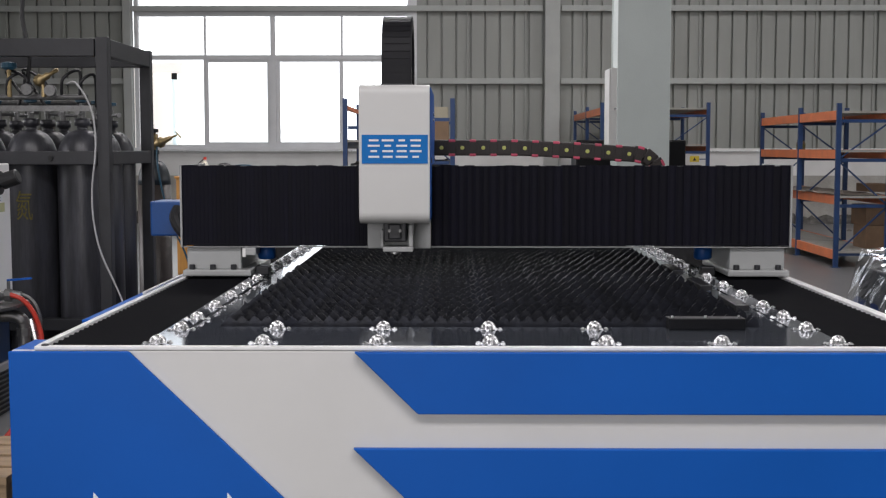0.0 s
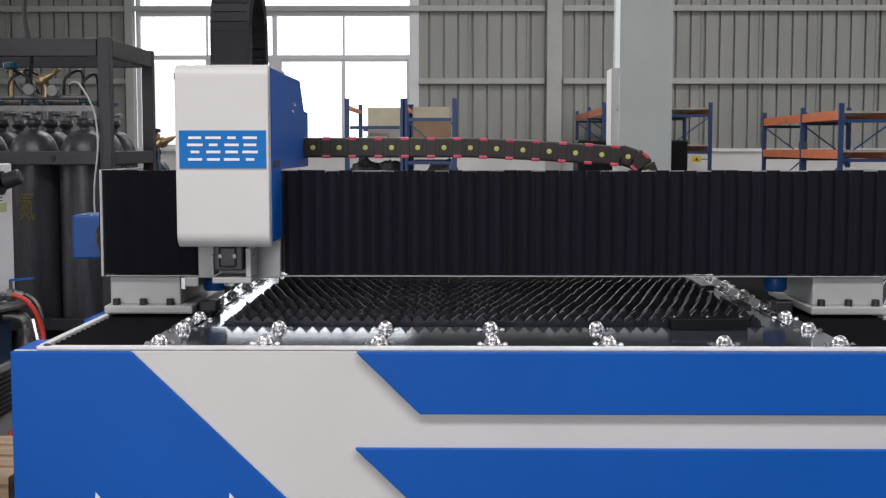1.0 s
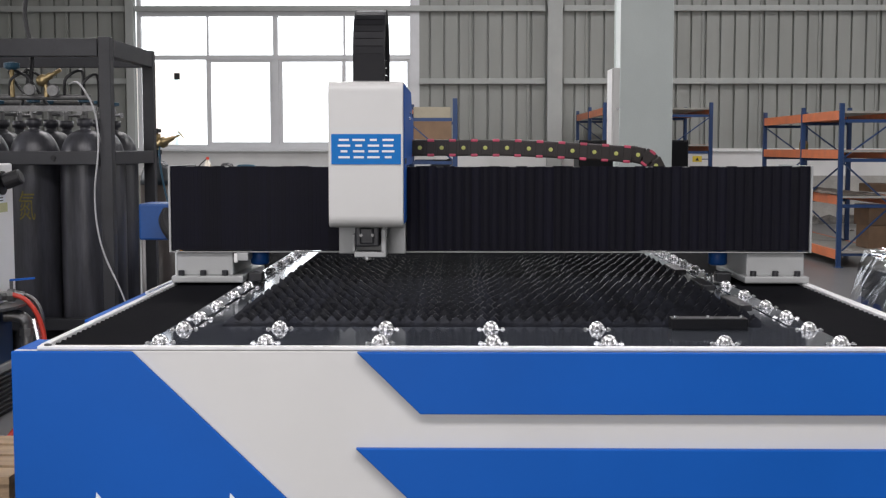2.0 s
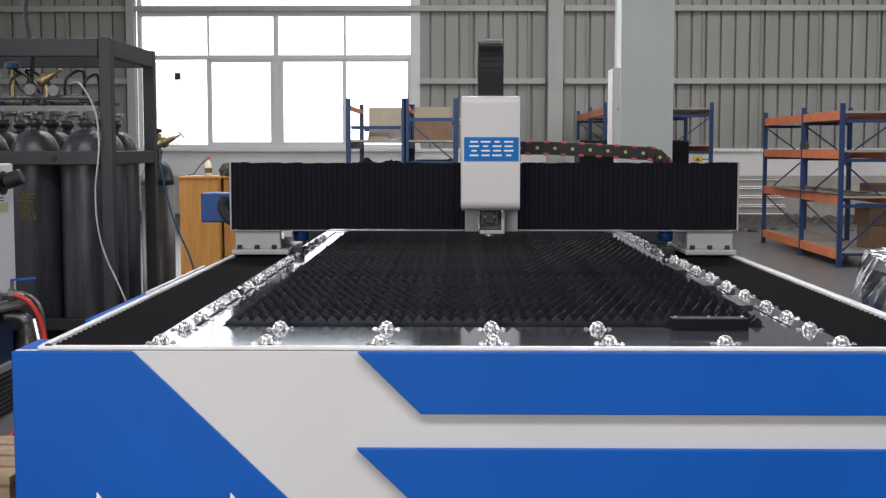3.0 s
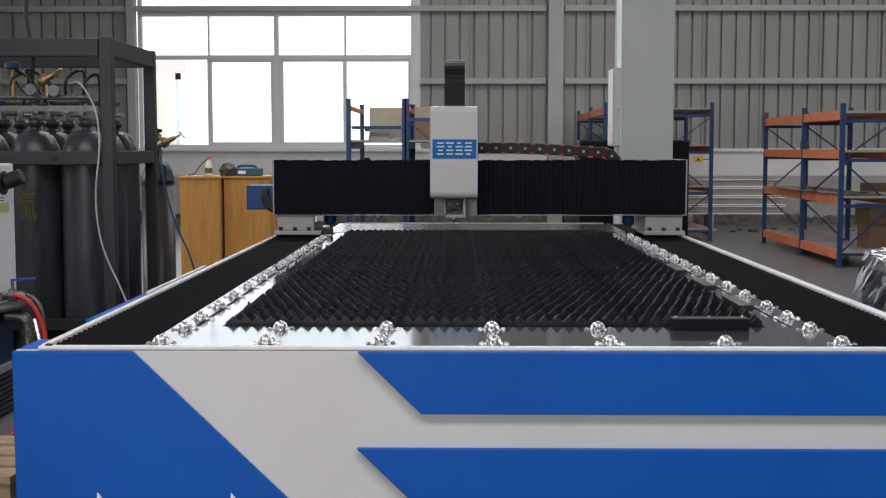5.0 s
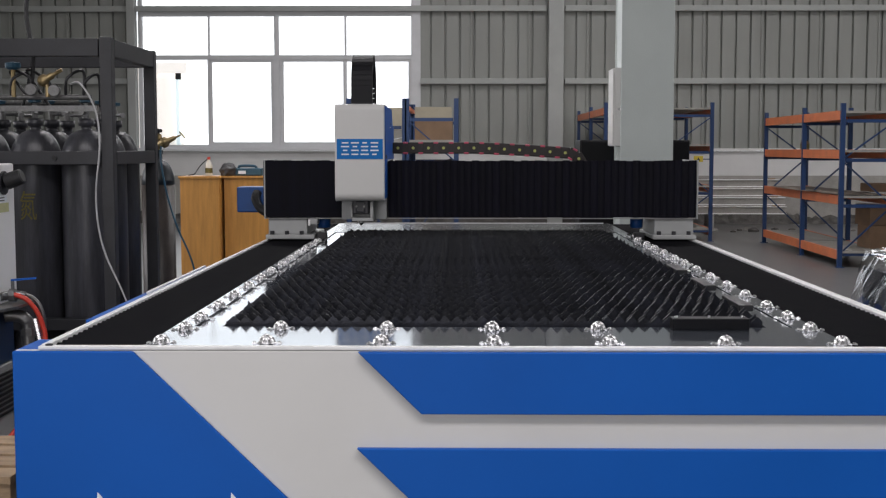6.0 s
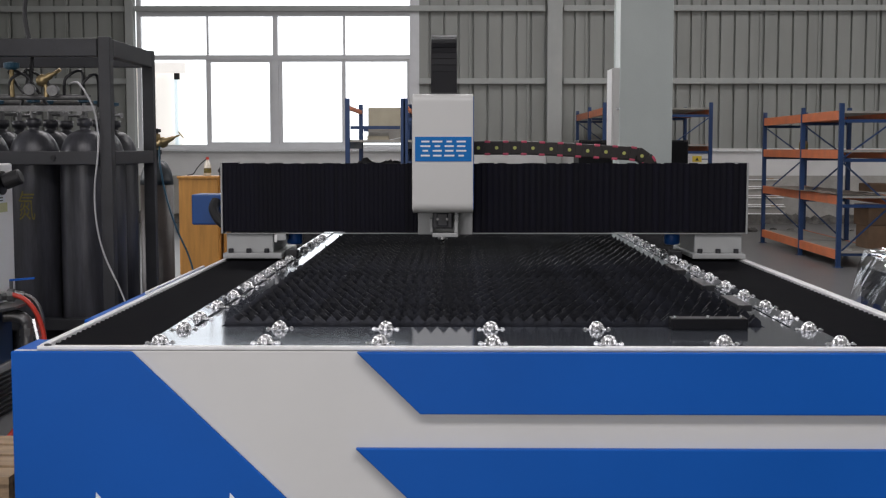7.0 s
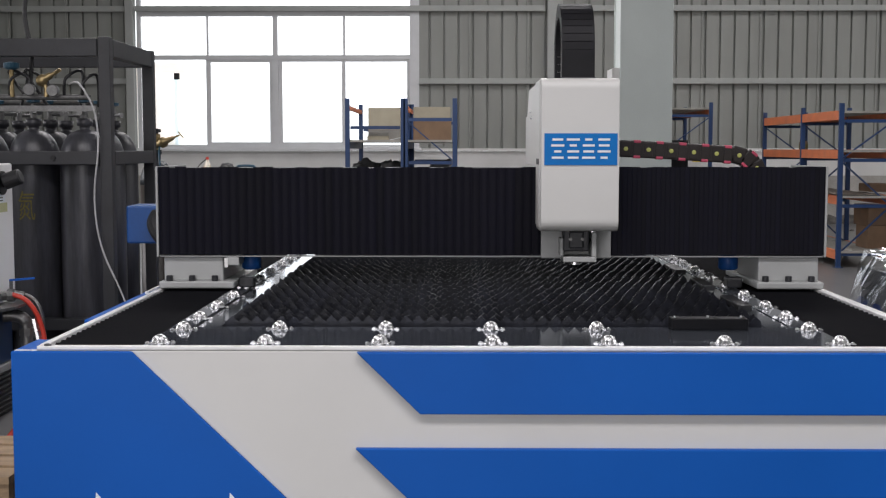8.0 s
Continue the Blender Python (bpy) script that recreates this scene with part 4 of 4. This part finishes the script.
    part("plate", boxes((-0.07, 0.07, 0, 0.006, 0, 0.09)), material("sign_yellow", (0.62, 0.47, 0.04), 0.5), w)
    part("plain_mark", prism(bmesh.new(), [(-0.03, 0.02), (0.03, 0.02), (0, 0.07)], -0.002, -0.0005), RUBBER, w)
    # stacked white profiles at the foot of the back wall, rubble beside them
    for i in range(4):
        p = thing("profile_beam", "long white metal profile stacked by the back wall", "metal profile", (5.2, 20.7 + 0.10 * i, 0.30 + 0.15 * i), "stacked white profiles")
        part("flange", boxes((-1.6, 0.33, -0.05, 0.05, 0.118, 0.130), bevel=0.002), PROFILE, p)
        # shade between the flanges is put into the web's beige colour
        part("web", boxes((-1.6, 0.33, -0.006, 0.006, 0.012, 0.118)), CEMENT, p, "web of the profile, shaded by a darker beige")
        part("flange", boxes((-1.6, 0.33, -0.05, 0.05, 0.0, 0.012), bevel=0.002), PROFILE, p)
        for x in (-1.2, 0.15):
            part("spacer", boxes((x - 0.05, x + 0.05, -0.04, 0.04, 0.130, 0.150)), PALLET, p)
    for x in (3.9, 4.26):
        tagged(part("timber_bearer", boxes((x - 0.04, x + 0.04, 20.62, 21.06, 0.0, 0.298), bevel=0.006), CEMENT), "grey block under the stacked profiles", "timber block", "timber bearers")
    rnd = random.Random(5)
    for i in range(26):
        x, y = rnd.uniform(3.8, 9.4), rnd.uniform(20.55, 21.0)
        s = rnd.uniform(0.03, 0.085)
        lump("rubble_piece", (x, y, 0), (s, s * 0.8, s * rnd.uniform(0.30, 0.60)), RUBBLE if i % 3 else CEMENT, "broken grey cement piece lying along the back wall", "rubble", i + 10, "rubble along the wall")


# ---- gas cylinders ----
def gas_cylinder(at, label):
    g = thing("gas_cylinder", label, "gas cylinder", at, "gas cylinders in the frame")
    r = 0.132
    prof = [(r * 0.97, 0.0), (r, 0.012), (r, 1.24)]
    prof += [(0.028 + (r - 0.028) * math.cos(a * math.pi / 16), 1.24 + 0.165 * math.sin(a * math.pi / 16)) for a in range(1, 9)]
    part("body", lathe(bmesh.new(), prof + [(0.028, 1.425), (0.04, 1.427), (0.04, 1.465)], (0, 0, 0), 28), CYLINDER, g, smooth=True)
    v = part("valve", lathe(bmesh.new(), [(0.016, 1.465), (0.018, 1.51), (0.012, 1.53), (0.012, 1.545)], (0, 0, 0), 12), PIPE, g)
    part("hand_wheel", lathe(bmesh.new(), [(0.010, 1.545), (0.034, 1.550), (0.034, 1.566), (0.010, 1.570)], (0, 0, 0), 14), TEAL, v)
    part("outlet", lathe(bmesh.new(), [(0.010, 0), (0.010, 0.05), (0.014, 0.052), (0.014, 0.07)], (0, -0.012, 1.495), 10, pose(0, 0, 0, 90)), PIPE, v)
    return g


def gas_frame():
    f = thing("gas_bottle_rack", "black steel rack holding dark gas cylinders", "bottle rack", (-1.80, 6.24, 0))
    w, d = 1.18, 0.86
    posts = ((0, 0), (0, d), (-w, 0), (-w, d))
    for x, y in posts:
        part("post", boxes((x - 0.031, x + 0.031, y - 0.031, y + 0.031, 0.0, 1.972), bevel=0.004), BLACKMETAL, f)
    for z0, z1 in ((1.875, 1.965), (1.325, 1.395), (0.47, 0.53), (0.08, 0.16)):
        for y in (0, d):
            part("rail", boxes((-w + 0.036, -0.036, y - 0.03, y + 0.03, z0, z1), bevel=0.004), BLACKMETAL, f)
        for x in (0, -w):
            part("rail", boxes((x - 0.03, x + 0.03, 0.036, d - 0.036, z0, z1), bevel=0.004), BLACKMETAL, f)
    part("floor_plate", boxes((-w + 0.04, -0.04, 0.04, d - 0.04, 0.085, 0.10)), BLACKMETAL, f)
    part("rail_bolt", lathe(bmesh.new(), [(0.013, 0), (0.013, 0.012)], (-0.27, -0.031, 1.36), 10, pose(0, 0, 0, 90)), RUBBER, f)
    first = None
    for j in range(3):
        for i in range(4):
            at = (-1.965 - 0.269 * i, 6.404 + 0.266 * j, 0.10)
            if first is None:
                first = gas_cylinder(at, "dark grey gas cylinder standing in the black frame")
            else:
                made = copy_thing(first, pose(*at, 0, 0, 40 * i + 25 * j))
                if (i, j) == (1, 0):
                    marked = made
    # stencilled sign for nitrogen
    cu = bpy.data.curves.new("stencil", "FONT")
    cu.body, cu.size, cu.align_x = "氮", 0.16, "CENTER"
    cu.extrude = 0.001
    cu.materials.append(INKYELLOW)
    s = new("stencil", cu)
    s["label"] = "faded yellow stencilled character"
    s.parent, s.matrix_parent_inverse = marked, marked.matrix_basis.inverted()
    s.matrix_basis = pose(-2.236, 6.2705, 1.052, 90, 0, -2) @ Matrix.Diagonal((0.58, 1.02, 1, 1))
    # manifold pipe with gauges and hoses over the cylinders
    m = thing("gas_manifold", "steel manifold pipe with brass regulator and hoses", "manifold", (-2.34, 6.36, 1.675))
    part("pipe", tube(bmesh.new(), [(-0.4, 0, 0), (0.0, 0.0, 0.0), (0.42, 0, 0.0)], 0.014, 10), PIPE, m)
    part("pipe", tube(bmesh.new(), [(-0.4, 0.3, -0.02), (0.0, 0.3, -0.02), (0.42, 0.3, -0.02)], 0.014, 10), PIPE, m)
    part("support_bar", boxes((-0.46, 0.46, -0.045, -0.015, -0.075, -0.045)), PIPE, m)
    part("regulator_body", lathe(bmesh.new(), [(0.016, -0.05), (0.030, -0.035), (0.030, -0.005), (0.018, 0.005), (0.018, 0.03), (0.010, 0.04), (0.010, 0.09)], (0.20, -0.03, 0.095), 16, pose(0, 0, 0, 0, 60)), BRASS, m, smooth=True)
    part("regulator_stem", tube(bmesh.new(), [(0.2, -0.03, 0.0), (0.2, -0.03, 0.05), (0.18, -0.03, 0.09)], 0.012, 10), BRASS, m)
    for x, z in ((0.13, 0.035), (0.25, 0.03)):
        gauge = part("gauge", lathe(bmesh.new(), [(0.030, 0), (0.032, 0.02), (0.028, 0.024)], (x, -0.06, z), 18, pose(0, 0, 0, 90)), PIPE, m)
        part("dial", lathe(bmesh.new(), [(0.024, 0.0245), (0.024, 0.0255)], (x, -0.06, z), 18, pose(0, 0, 0, 90)), PIPE, gauge)
    part("blue_knob", lathe(bmesh.new(), [(0.02, 0), (0.04, 0.01), (0.04, 0.035), (0.015, 0.04)], (0.02, -0.02, 0.14), 14), TEAL, m)
    part("valve_stem", tube(bmesh.new(), [(0.02, -0.02, 0.0), (0.02, -0.02, 0.14)], 0.012, 8), BRASS, m)
    rnd = random.Random(3)
    for i in range(9):
        x = -0.38 + 0.095 * i
        part("pigtail_hose", tube(bmesh.new(), [(x, 0, 0.0), (x + 0.02, -0.03, 0.06 + rnd.uniform(0, 0.05)), (x + rnd.uniform(-0.12, 0.12), 0.02, 0.10 + rnd.uniform(-0.02, 0.05)), (x + rnd.uniform(-0.08, 0.08), 0.05, -0.05)], 0.008, 7), RUBBER, m)
    part("riser_hose", tube(bmesh.new(), [(0.10, 0.0, 0.0), (0.12, 0, 0.22), (0.09, 0, 0.45), (0.14, 0.02, 0.75)], 0.012, 8), RUBBER, m)
    h = tagged(part("gas_hose", tube(bmesh.new(), [(-2.02, 6.33, 1.74), (-1.92, 6.18, 1.735), (-1.842, 6.16, 1.60), (-1.822, 6.15, 1.42), (-1.845, 6.15, 1.20), (-1.838, 6.15, 1.02), (-1.797, 6.14, 0.86), (-1.70, 6.12, 0.65), (-1.58, 6.1, 0.30), (-1.5, 6.08, 0.008)], 0.0046, 8), GREYHOSE, smooth=True),
               "thin translucent grey gas hose hanging by the cylinders", "hose")
    # a single cylinder with a brass regulator behind the frame
    c = thing("oxygen_cylinder", "dark gas cylinder with blue shoulder and brass regulator", "gas cylinder", (-2.0, 8.05, 0))
    r = 0.108
    part("body", lathe(bmesh.new(), [(r * 0.97, 0), (r, 0.01), (r, 1.17)], (0, 0, 0), 28), material("worn_brown_cylinder", (0.062, 0.047, 0.040), 0.4, vary=0.3, scale=5), c, smooth=True)
    part("shoulder", lathe(bmesh.new(), [(r + 0.0005, 1.17)] + [(0.03 + (r - 0.03) * math.cos(a * math.pi / 14), 1.17 + 0.16 * math.sin(a * math.pi / 14)) for a in range(1, 8)] + [(0.03, 1.37), (0.036, 1.371), (0.036, 1.40)], (0, 0, 0), 28), material("dull_blue_shoulder", (0.020, 0.033, 0.045), 0.42, vary=0.3, scale=8), c, "dull blue painted shoulder", smooth=True)
    v = part("valve", lathe(bmesh.new(), [(0.02, 1.40), (0.022, 1.46), (0.03, 1.465), (0.03, 1.50), (0.012, 1.51)], (0, 0, 0), 14), BRASS, c)
    part("hand_wheel", lathe(bmesh.new(), [(0.012, 1.51), (0.034, 1.515), (0.034, 1.535), (0.012, 1.54)], (0, 0, 0), 14), RUBBER, v)
    part("regulator", lathe(bmesh.new(), [(0.018, 0.0), (0.022, 0.03), (0.035, 0.04), (0.035, 0.07), (0.02, 0.085), (0.014, 0.13), (0.007, 0.14), (0.007, 0.175)], (0.0, -0.02, 1.425), 14, pose(0, 0, 0, 0, 66)), BRASS, c, smooth=True)
    part("adjusting_bar", bar(bmesh.new(), (0.15, -0.02, 1.52), (0.19, -0.02, 1.475), 0.004, 0.004), BRASS, c)
    part("outlet_hose", tube(bmesh.new(), [(0.03, -0.03, 1.42), (0.05, -0.12, 1.33), (0.085, -0.125, 1.12), (0.15, -0.13, 0.90), (0.25, -0.14, 0.66), (0.32, -0.15, 0.30), (0.35, -0.2, 0.01)], 0.0062, 8), TEAL, c, smooth=True)


# ---- wooden cabinets and what stands on them ----
def cabinets():
    for i, (x0, x1, y) in enumerate(((-3.0, -2.575, 13.0), (-2.55, -2.05, 13.12))):
        c = thing("wooden_cabinet", "orange brown veneered low cabinet against the wall side", "cabinet", (0, y, 0), "veneered cabinets")
        part("body", boxes((x0, x1, 0.02, 0.46, 0.05, 1.085), bevel=0.003), WOOD, c)
        part("top", boxes((x0 - 0.012, x1 + 0.012, -0.012, 0.47, 1.086, 1.112), bevel=0.003), WOOD, c)
        part("door", boxes((x0 + 0.004, x1 - 0.004, -0.002, 0.018, 0.07, 1.08), bevel=0.003), WOOD, c)
        part("plinth", boxes((x0 + 0.02, x1 - 0.02, 0.04, 0.44, 0, 0.05)), RUBBER, c)
    b = thing("plastic_bottle", "pale translucent bottle with red cap on the cabinet", "bottle", (-2.725, 13.2, 1.1125))
    part("bottle_body", lathe(bmesh.new(), [(0.036, 0), (0.04, 0.01), (0.04, 0.11), (0.03, 0.14), (0.014, 0.165), (0.014, 0.175)], (0, 0, 0), 16), material("milky_plastic", (0.72, 0.69, 0.60), 0.35, vary=0.05), b, smooth=True)
    part("cap", lathe(bmesh.new(), [(0.017, 0.1755), (0.017, 0.205)], (0, 0, 0), 12), RED, b, "red cap")
    part("label_band", lathe(bmesh.new(), [(0.0405, 0.03), (0.0405, 0.085)], (0, 0, 0), 16), INKYELLOW, b)
    lump("black_bag", (-2.52, 13.25, 1.1125), (0.085, 0.08, 0.085), PLASTICBAG, "crumpled black plastic bag on the cabinet", "bag", 31)
    k = thing("tool_case", "dull blue plastic power tool case on the cabinet", "tool case", (-2.3, 13.3, 1.1125))
    part("case_body", boxes((-0.19, 0.14, -0.07, 0.09, 0, 0.082), bevel=0.012), TOOLBLUE, k)
    part("handle", tube(bmesh.new(), [(-0.12, 0, 0.075), (-0.10, 0, 0.105), (0.05, 0, 0.105), (0.08, 0, 0.075)], 0.014, 8), TOOLBLUE, k)
    part("label_plate", boxes((-0.11, -0.03, -0.0725, -0.0705, 0.02, 0.055)), LETTER, k)
    t = tagged(part("cable_scrap", tube(bmesh.new(), [(-2.93, 13.12, 1.12), (-2.86, 13.1, 1.135), (-2.84, 13.16, 1.18), (-2.80, 13.2, 1.24), (-2.74, 13.25, 1.30)], 0.006, 6), RUBBER), "thin dark cable lying on the cabinet", "cable")


# ---- beside the machine ----
def side_equipment():
    c = thing("water_chiller", "white and blue water chiller with black knob and pipes", "chiller", (-2.0, 4.84, 0))
    part("upper_case", boxes((-0.70, 0.0, 0.0, 0.60, 0.70, 1.342), bevel=0.008), ENAMEL, c)
    part("lower_case", boxes((-0.70, -0.012, 0.01, 0.58, 0.46, 0.698), bevel=0.008), RACKBLUE, c)
    part("vent_panel", boxes((-0.70, -0.006, 0.004, 0.60, 0.12, 0.458), bevel=0.006), ALU, c)
    for i in range(9):
        part("louvre", boxes((-0.0055, 0.002, 0.10, 0.54, 0.24 + 0.022 * i, 0.25 + 0.022 * i)), RUBBER, c)
    for x in (-0.62, -0.1):
        part("caster", lathe(bmesh.new(), [(0.05, -0.02), (0.06, -0.01), (0.06, 0.01), (0.05, 0.02)], (x, 0.1, 0.06), 16, pose(0, 0, 0, 0, 90)), RUBBER, c)
        part("caster", lathe(bmesh.new(), [(0.05, -0.02), (0.06, -0.01), (0.06, 0.01), (0.05, 0.02)], (x, 0.5, 0.06), 16, pose(0, 0, 0, 0, 90)), RUBBER, c)
    part("knob_plate", lathe(bmesh.new(), [(0.052, 0), (0.052, 0.010), (0.02, 0.012), (0.02, 0.03)], (0.001, 0.46, 1.258), 18, pose(0, 0, 0, 0, 90)), RUBBER, c)
    part("knob", lathe(bmesh.new(), [(0.026, 0), (0.036, 0.006), (0.034, 0.075), (0.026, 0.08)], (0.018, 0.45, 1.262), 18, pose(0, 0, 0, 0, 70)), RUBBER, c, "black rotary knob")
    part("label_strip", boxes((0.0005, 0.0025, 0.36, 0.52, 1.13, 1.17)), material("pale_label", (0.55, 0.55, 0.30), 0.6), c)
    part("notice_plate", boxes((0.0005, 0.0020, 0.37, 0.50, 1.175, 1.205)), LETTER, c, "pale notice plate with dark bars")
    for z in (1.182, 1.194):
        part("notice_bar", boxes((0.0021, 0.0028, 0.385, 0.47, z - 0.003, z + 0.002)), RUBBER, c)
    part("pipe_shelf", prism(bmesh.new(), [(0.001, 0.0), (0.105, 0.30), (0.105, 0.55), (0.001, 0.59)], 0.722, 0.734, "z"), PIPE, c)
    part("valve", tube(bmesh.new(), [(-0.004, 0.40, 0.765), (0.02, 0.44, 0.765), (0.05, 0.45, 0.768), (0.085, 0.46, 0.762)], 0.020, 10), PIPE, c)
    part("valve_collar", lathe(bmesh.new(), [(0.028, 0), (0.028, 0.028)], (0.022, 0.445, 0.766), 8, pose(0, 0, 0, 0, 90)), PIPE, c)
    part("valve_lever", bar(bmesh.new(), (0.03, 0.45, 0.832), (0.135, 0.46, 0.84), 0.010, 0.004), BLUE, c, "blue valve lever")
    part("lever_stem", tube(bmesh.new(), [(0.036, 0.447, 0.77), (0.036, 0.448, 0.83)], 0.008, 8), PIPE, c)
    part("red_hose", tube(bmesh.new(), [(0.045, 0.43, 0.772), (0.095, 0.44, 0.75), (0.135, 0.45, 0.70), (0.160, 0.46, 0.63), (0.17, 0.46, 0.55), (0.15, 0.44, 0.36), (0.06, 0.36, 0.18), (-0.04, 0.2, 0.06), (-0.1, -0.1, 0.02)], 0.0106, 10), RED, c, "red rubber hose", smooth=True)
    part("grey_hose", tube(bmesh.new(), [(0.08, 0.48, 0.765), (0.115, 0.49, 0.745), (0.145, 0.49, 0.70), (0.158, 0.49, 0.62), (0.155, 0.48, 0.4), (0.15, 0.48, 0.02)], 0.009, 8), PIPE, c, smooth=True)
    part("elbow_pipe", tube(bmesh.new(), [(0.0, 0.44, 0.675), (0.05, 0.45, 0.675), (0.088, 0.455, 0.655), (0.095, 0.46, 0.60), (0.095, 0.46, 0.3)], 0.028, 12), PIPE, c, smooth=True)
    part("coupling", lathe(bmesh.new(), [(0.034, 0), (0.034, 0.035)], (0.095, 0.46, 0.585), 8), PIPE, c)
    part("side_fitting", tube(bmesh.new(), [(0.125, 0.47, 0.66), (0.135, 0.47, 0.61), (0.145, 0.47, 0.56)], 0.018, 10), CHROME, c)
    # pallets
    p = thing("wooden_pallet", "raw wooden pallet crate beside the machine", "pallet", (-1.62, 3.55, 0))
    for z in (0.40, 0.20, 0.02):
        for i in range(4):
            part("board", boxes((-1.0, 0.27, 0.02 + 0.14 * i, 0.13 + 0.14 * i, z, z + 0.024), bevel=0.002), PALLET, p)
        for x in (-0.95, -0.4, 0.18):
            part("block", boxes((x, x + 0.085, 0.03, 0.55, max(0.0, z - 0.155 if z > 0.1 else 0.0), z - 0.001)), PALLET, p)
    # wrapped unit on the other side
    b = thing("wrapped_unit", "black box loosely wrapped in clear crinkled film", "wrapped box", (2.55, 6.5, 0.0))
    part("box_body", boxes((-0.30, 0.6, -0.3, 0.3, 0.0, 0.76), bevel=0.01), BLACKMETAL, b)
    bm = bmesh.new()
    n = 42
    grid = []
    for i in range(n + 1):
        row = []
        for j in range(n + 1):
            u, v = i / n, j / n
            # draped from the top down the near side
            x = -0.40 + 1.0 * u
            s = v * 1.1
            y, z = (0.32 - s, 0.79) if s < 0.64 else (-0.32 - 0.10 * (s - 0.64), 0.79 - (s - 0.64) * 0.95)
            q = Vector((x * 5, y * 5, z * 5))
            fall = max(0.0, (0.12 - u) / 0.12)
            z += 0.085 * abs(noise.noise(q * 0.9)) * 1.2 + 0.025 * noise.noise(q * 3) + 0.014 * noise.noise(q * 7) - fall * (0.30 + 0.1 * noise.noise(q))
            x += 0.03 * noise.noise(q * 1.5 + Vector((3, 0, 0)))
            y += 0.03 * noise.noise(q * 1.7 + Vector((0, 5, 0)))
            row.append(bm.verts.new((x, y, z)))
        grid.append(row)
    for i in range(n):
        for j in range(n):
            bm.faces.new((grid[i][j], grid[i + 1][j], grid[i + 1][j + 1], grid[i][j + 1]))
    film = bpy.data.materials.new("clear_film")
    film.use_nodes = True
    nd, lk = film.node_tree.nodes, film.node_tree.links
    clear, gl, mx = nd.new("ShaderNodeBsdfTransparent"), nd.new("ShaderNodeBsdfGlossy"), nd.new("ShaderNodeMixShader")
    gl.inputs["Roughness"].default_value = 0.12
    gl.inputs["Color"].default_value = (0.72, 0.74, 0.78, 1)
    mx.inputs[0].default_value = 0.32
    lk.new(clear.outputs[0], mx.inputs[1]), lk.new(gl.outputs[0], mx.inputs[2])
    lk.new(mx.outputs[0], nd["Material Output"].inputs["Surface"])
    part("plastic_film", bm, film, b, "clear crinkled plastic film")


column()
racks()
gas_frame()
cabinets()
side_equipment()


def motions():
    walk(GANTRY, [(t, pose(0, y, 0)) for t, y, x in TRACK])
    walk(HEAD, [(t, pose(x, 0, 0)) for t, y, x in TRACK])
    for side, u, ob in FOLD_LIST:
        rows = []
        for t, y, x in TRACK:
            a, b = (BEAM_L + 0.012, x - REACH) if side == 0 else (x + REACH + 0.02, BEAM_R - 0.012)
            rows.append((t, pose(a + (b - a) * u, 0, 0)))
        walk(ob, rows)
    times = sorted({round(0.1 * k, 2) for k in range(81)})
    for i, ob in enumerate(LINKS):
        walk(ob, [(t, link_pose(i, at_time(t)[1])) for t in times])


motions()
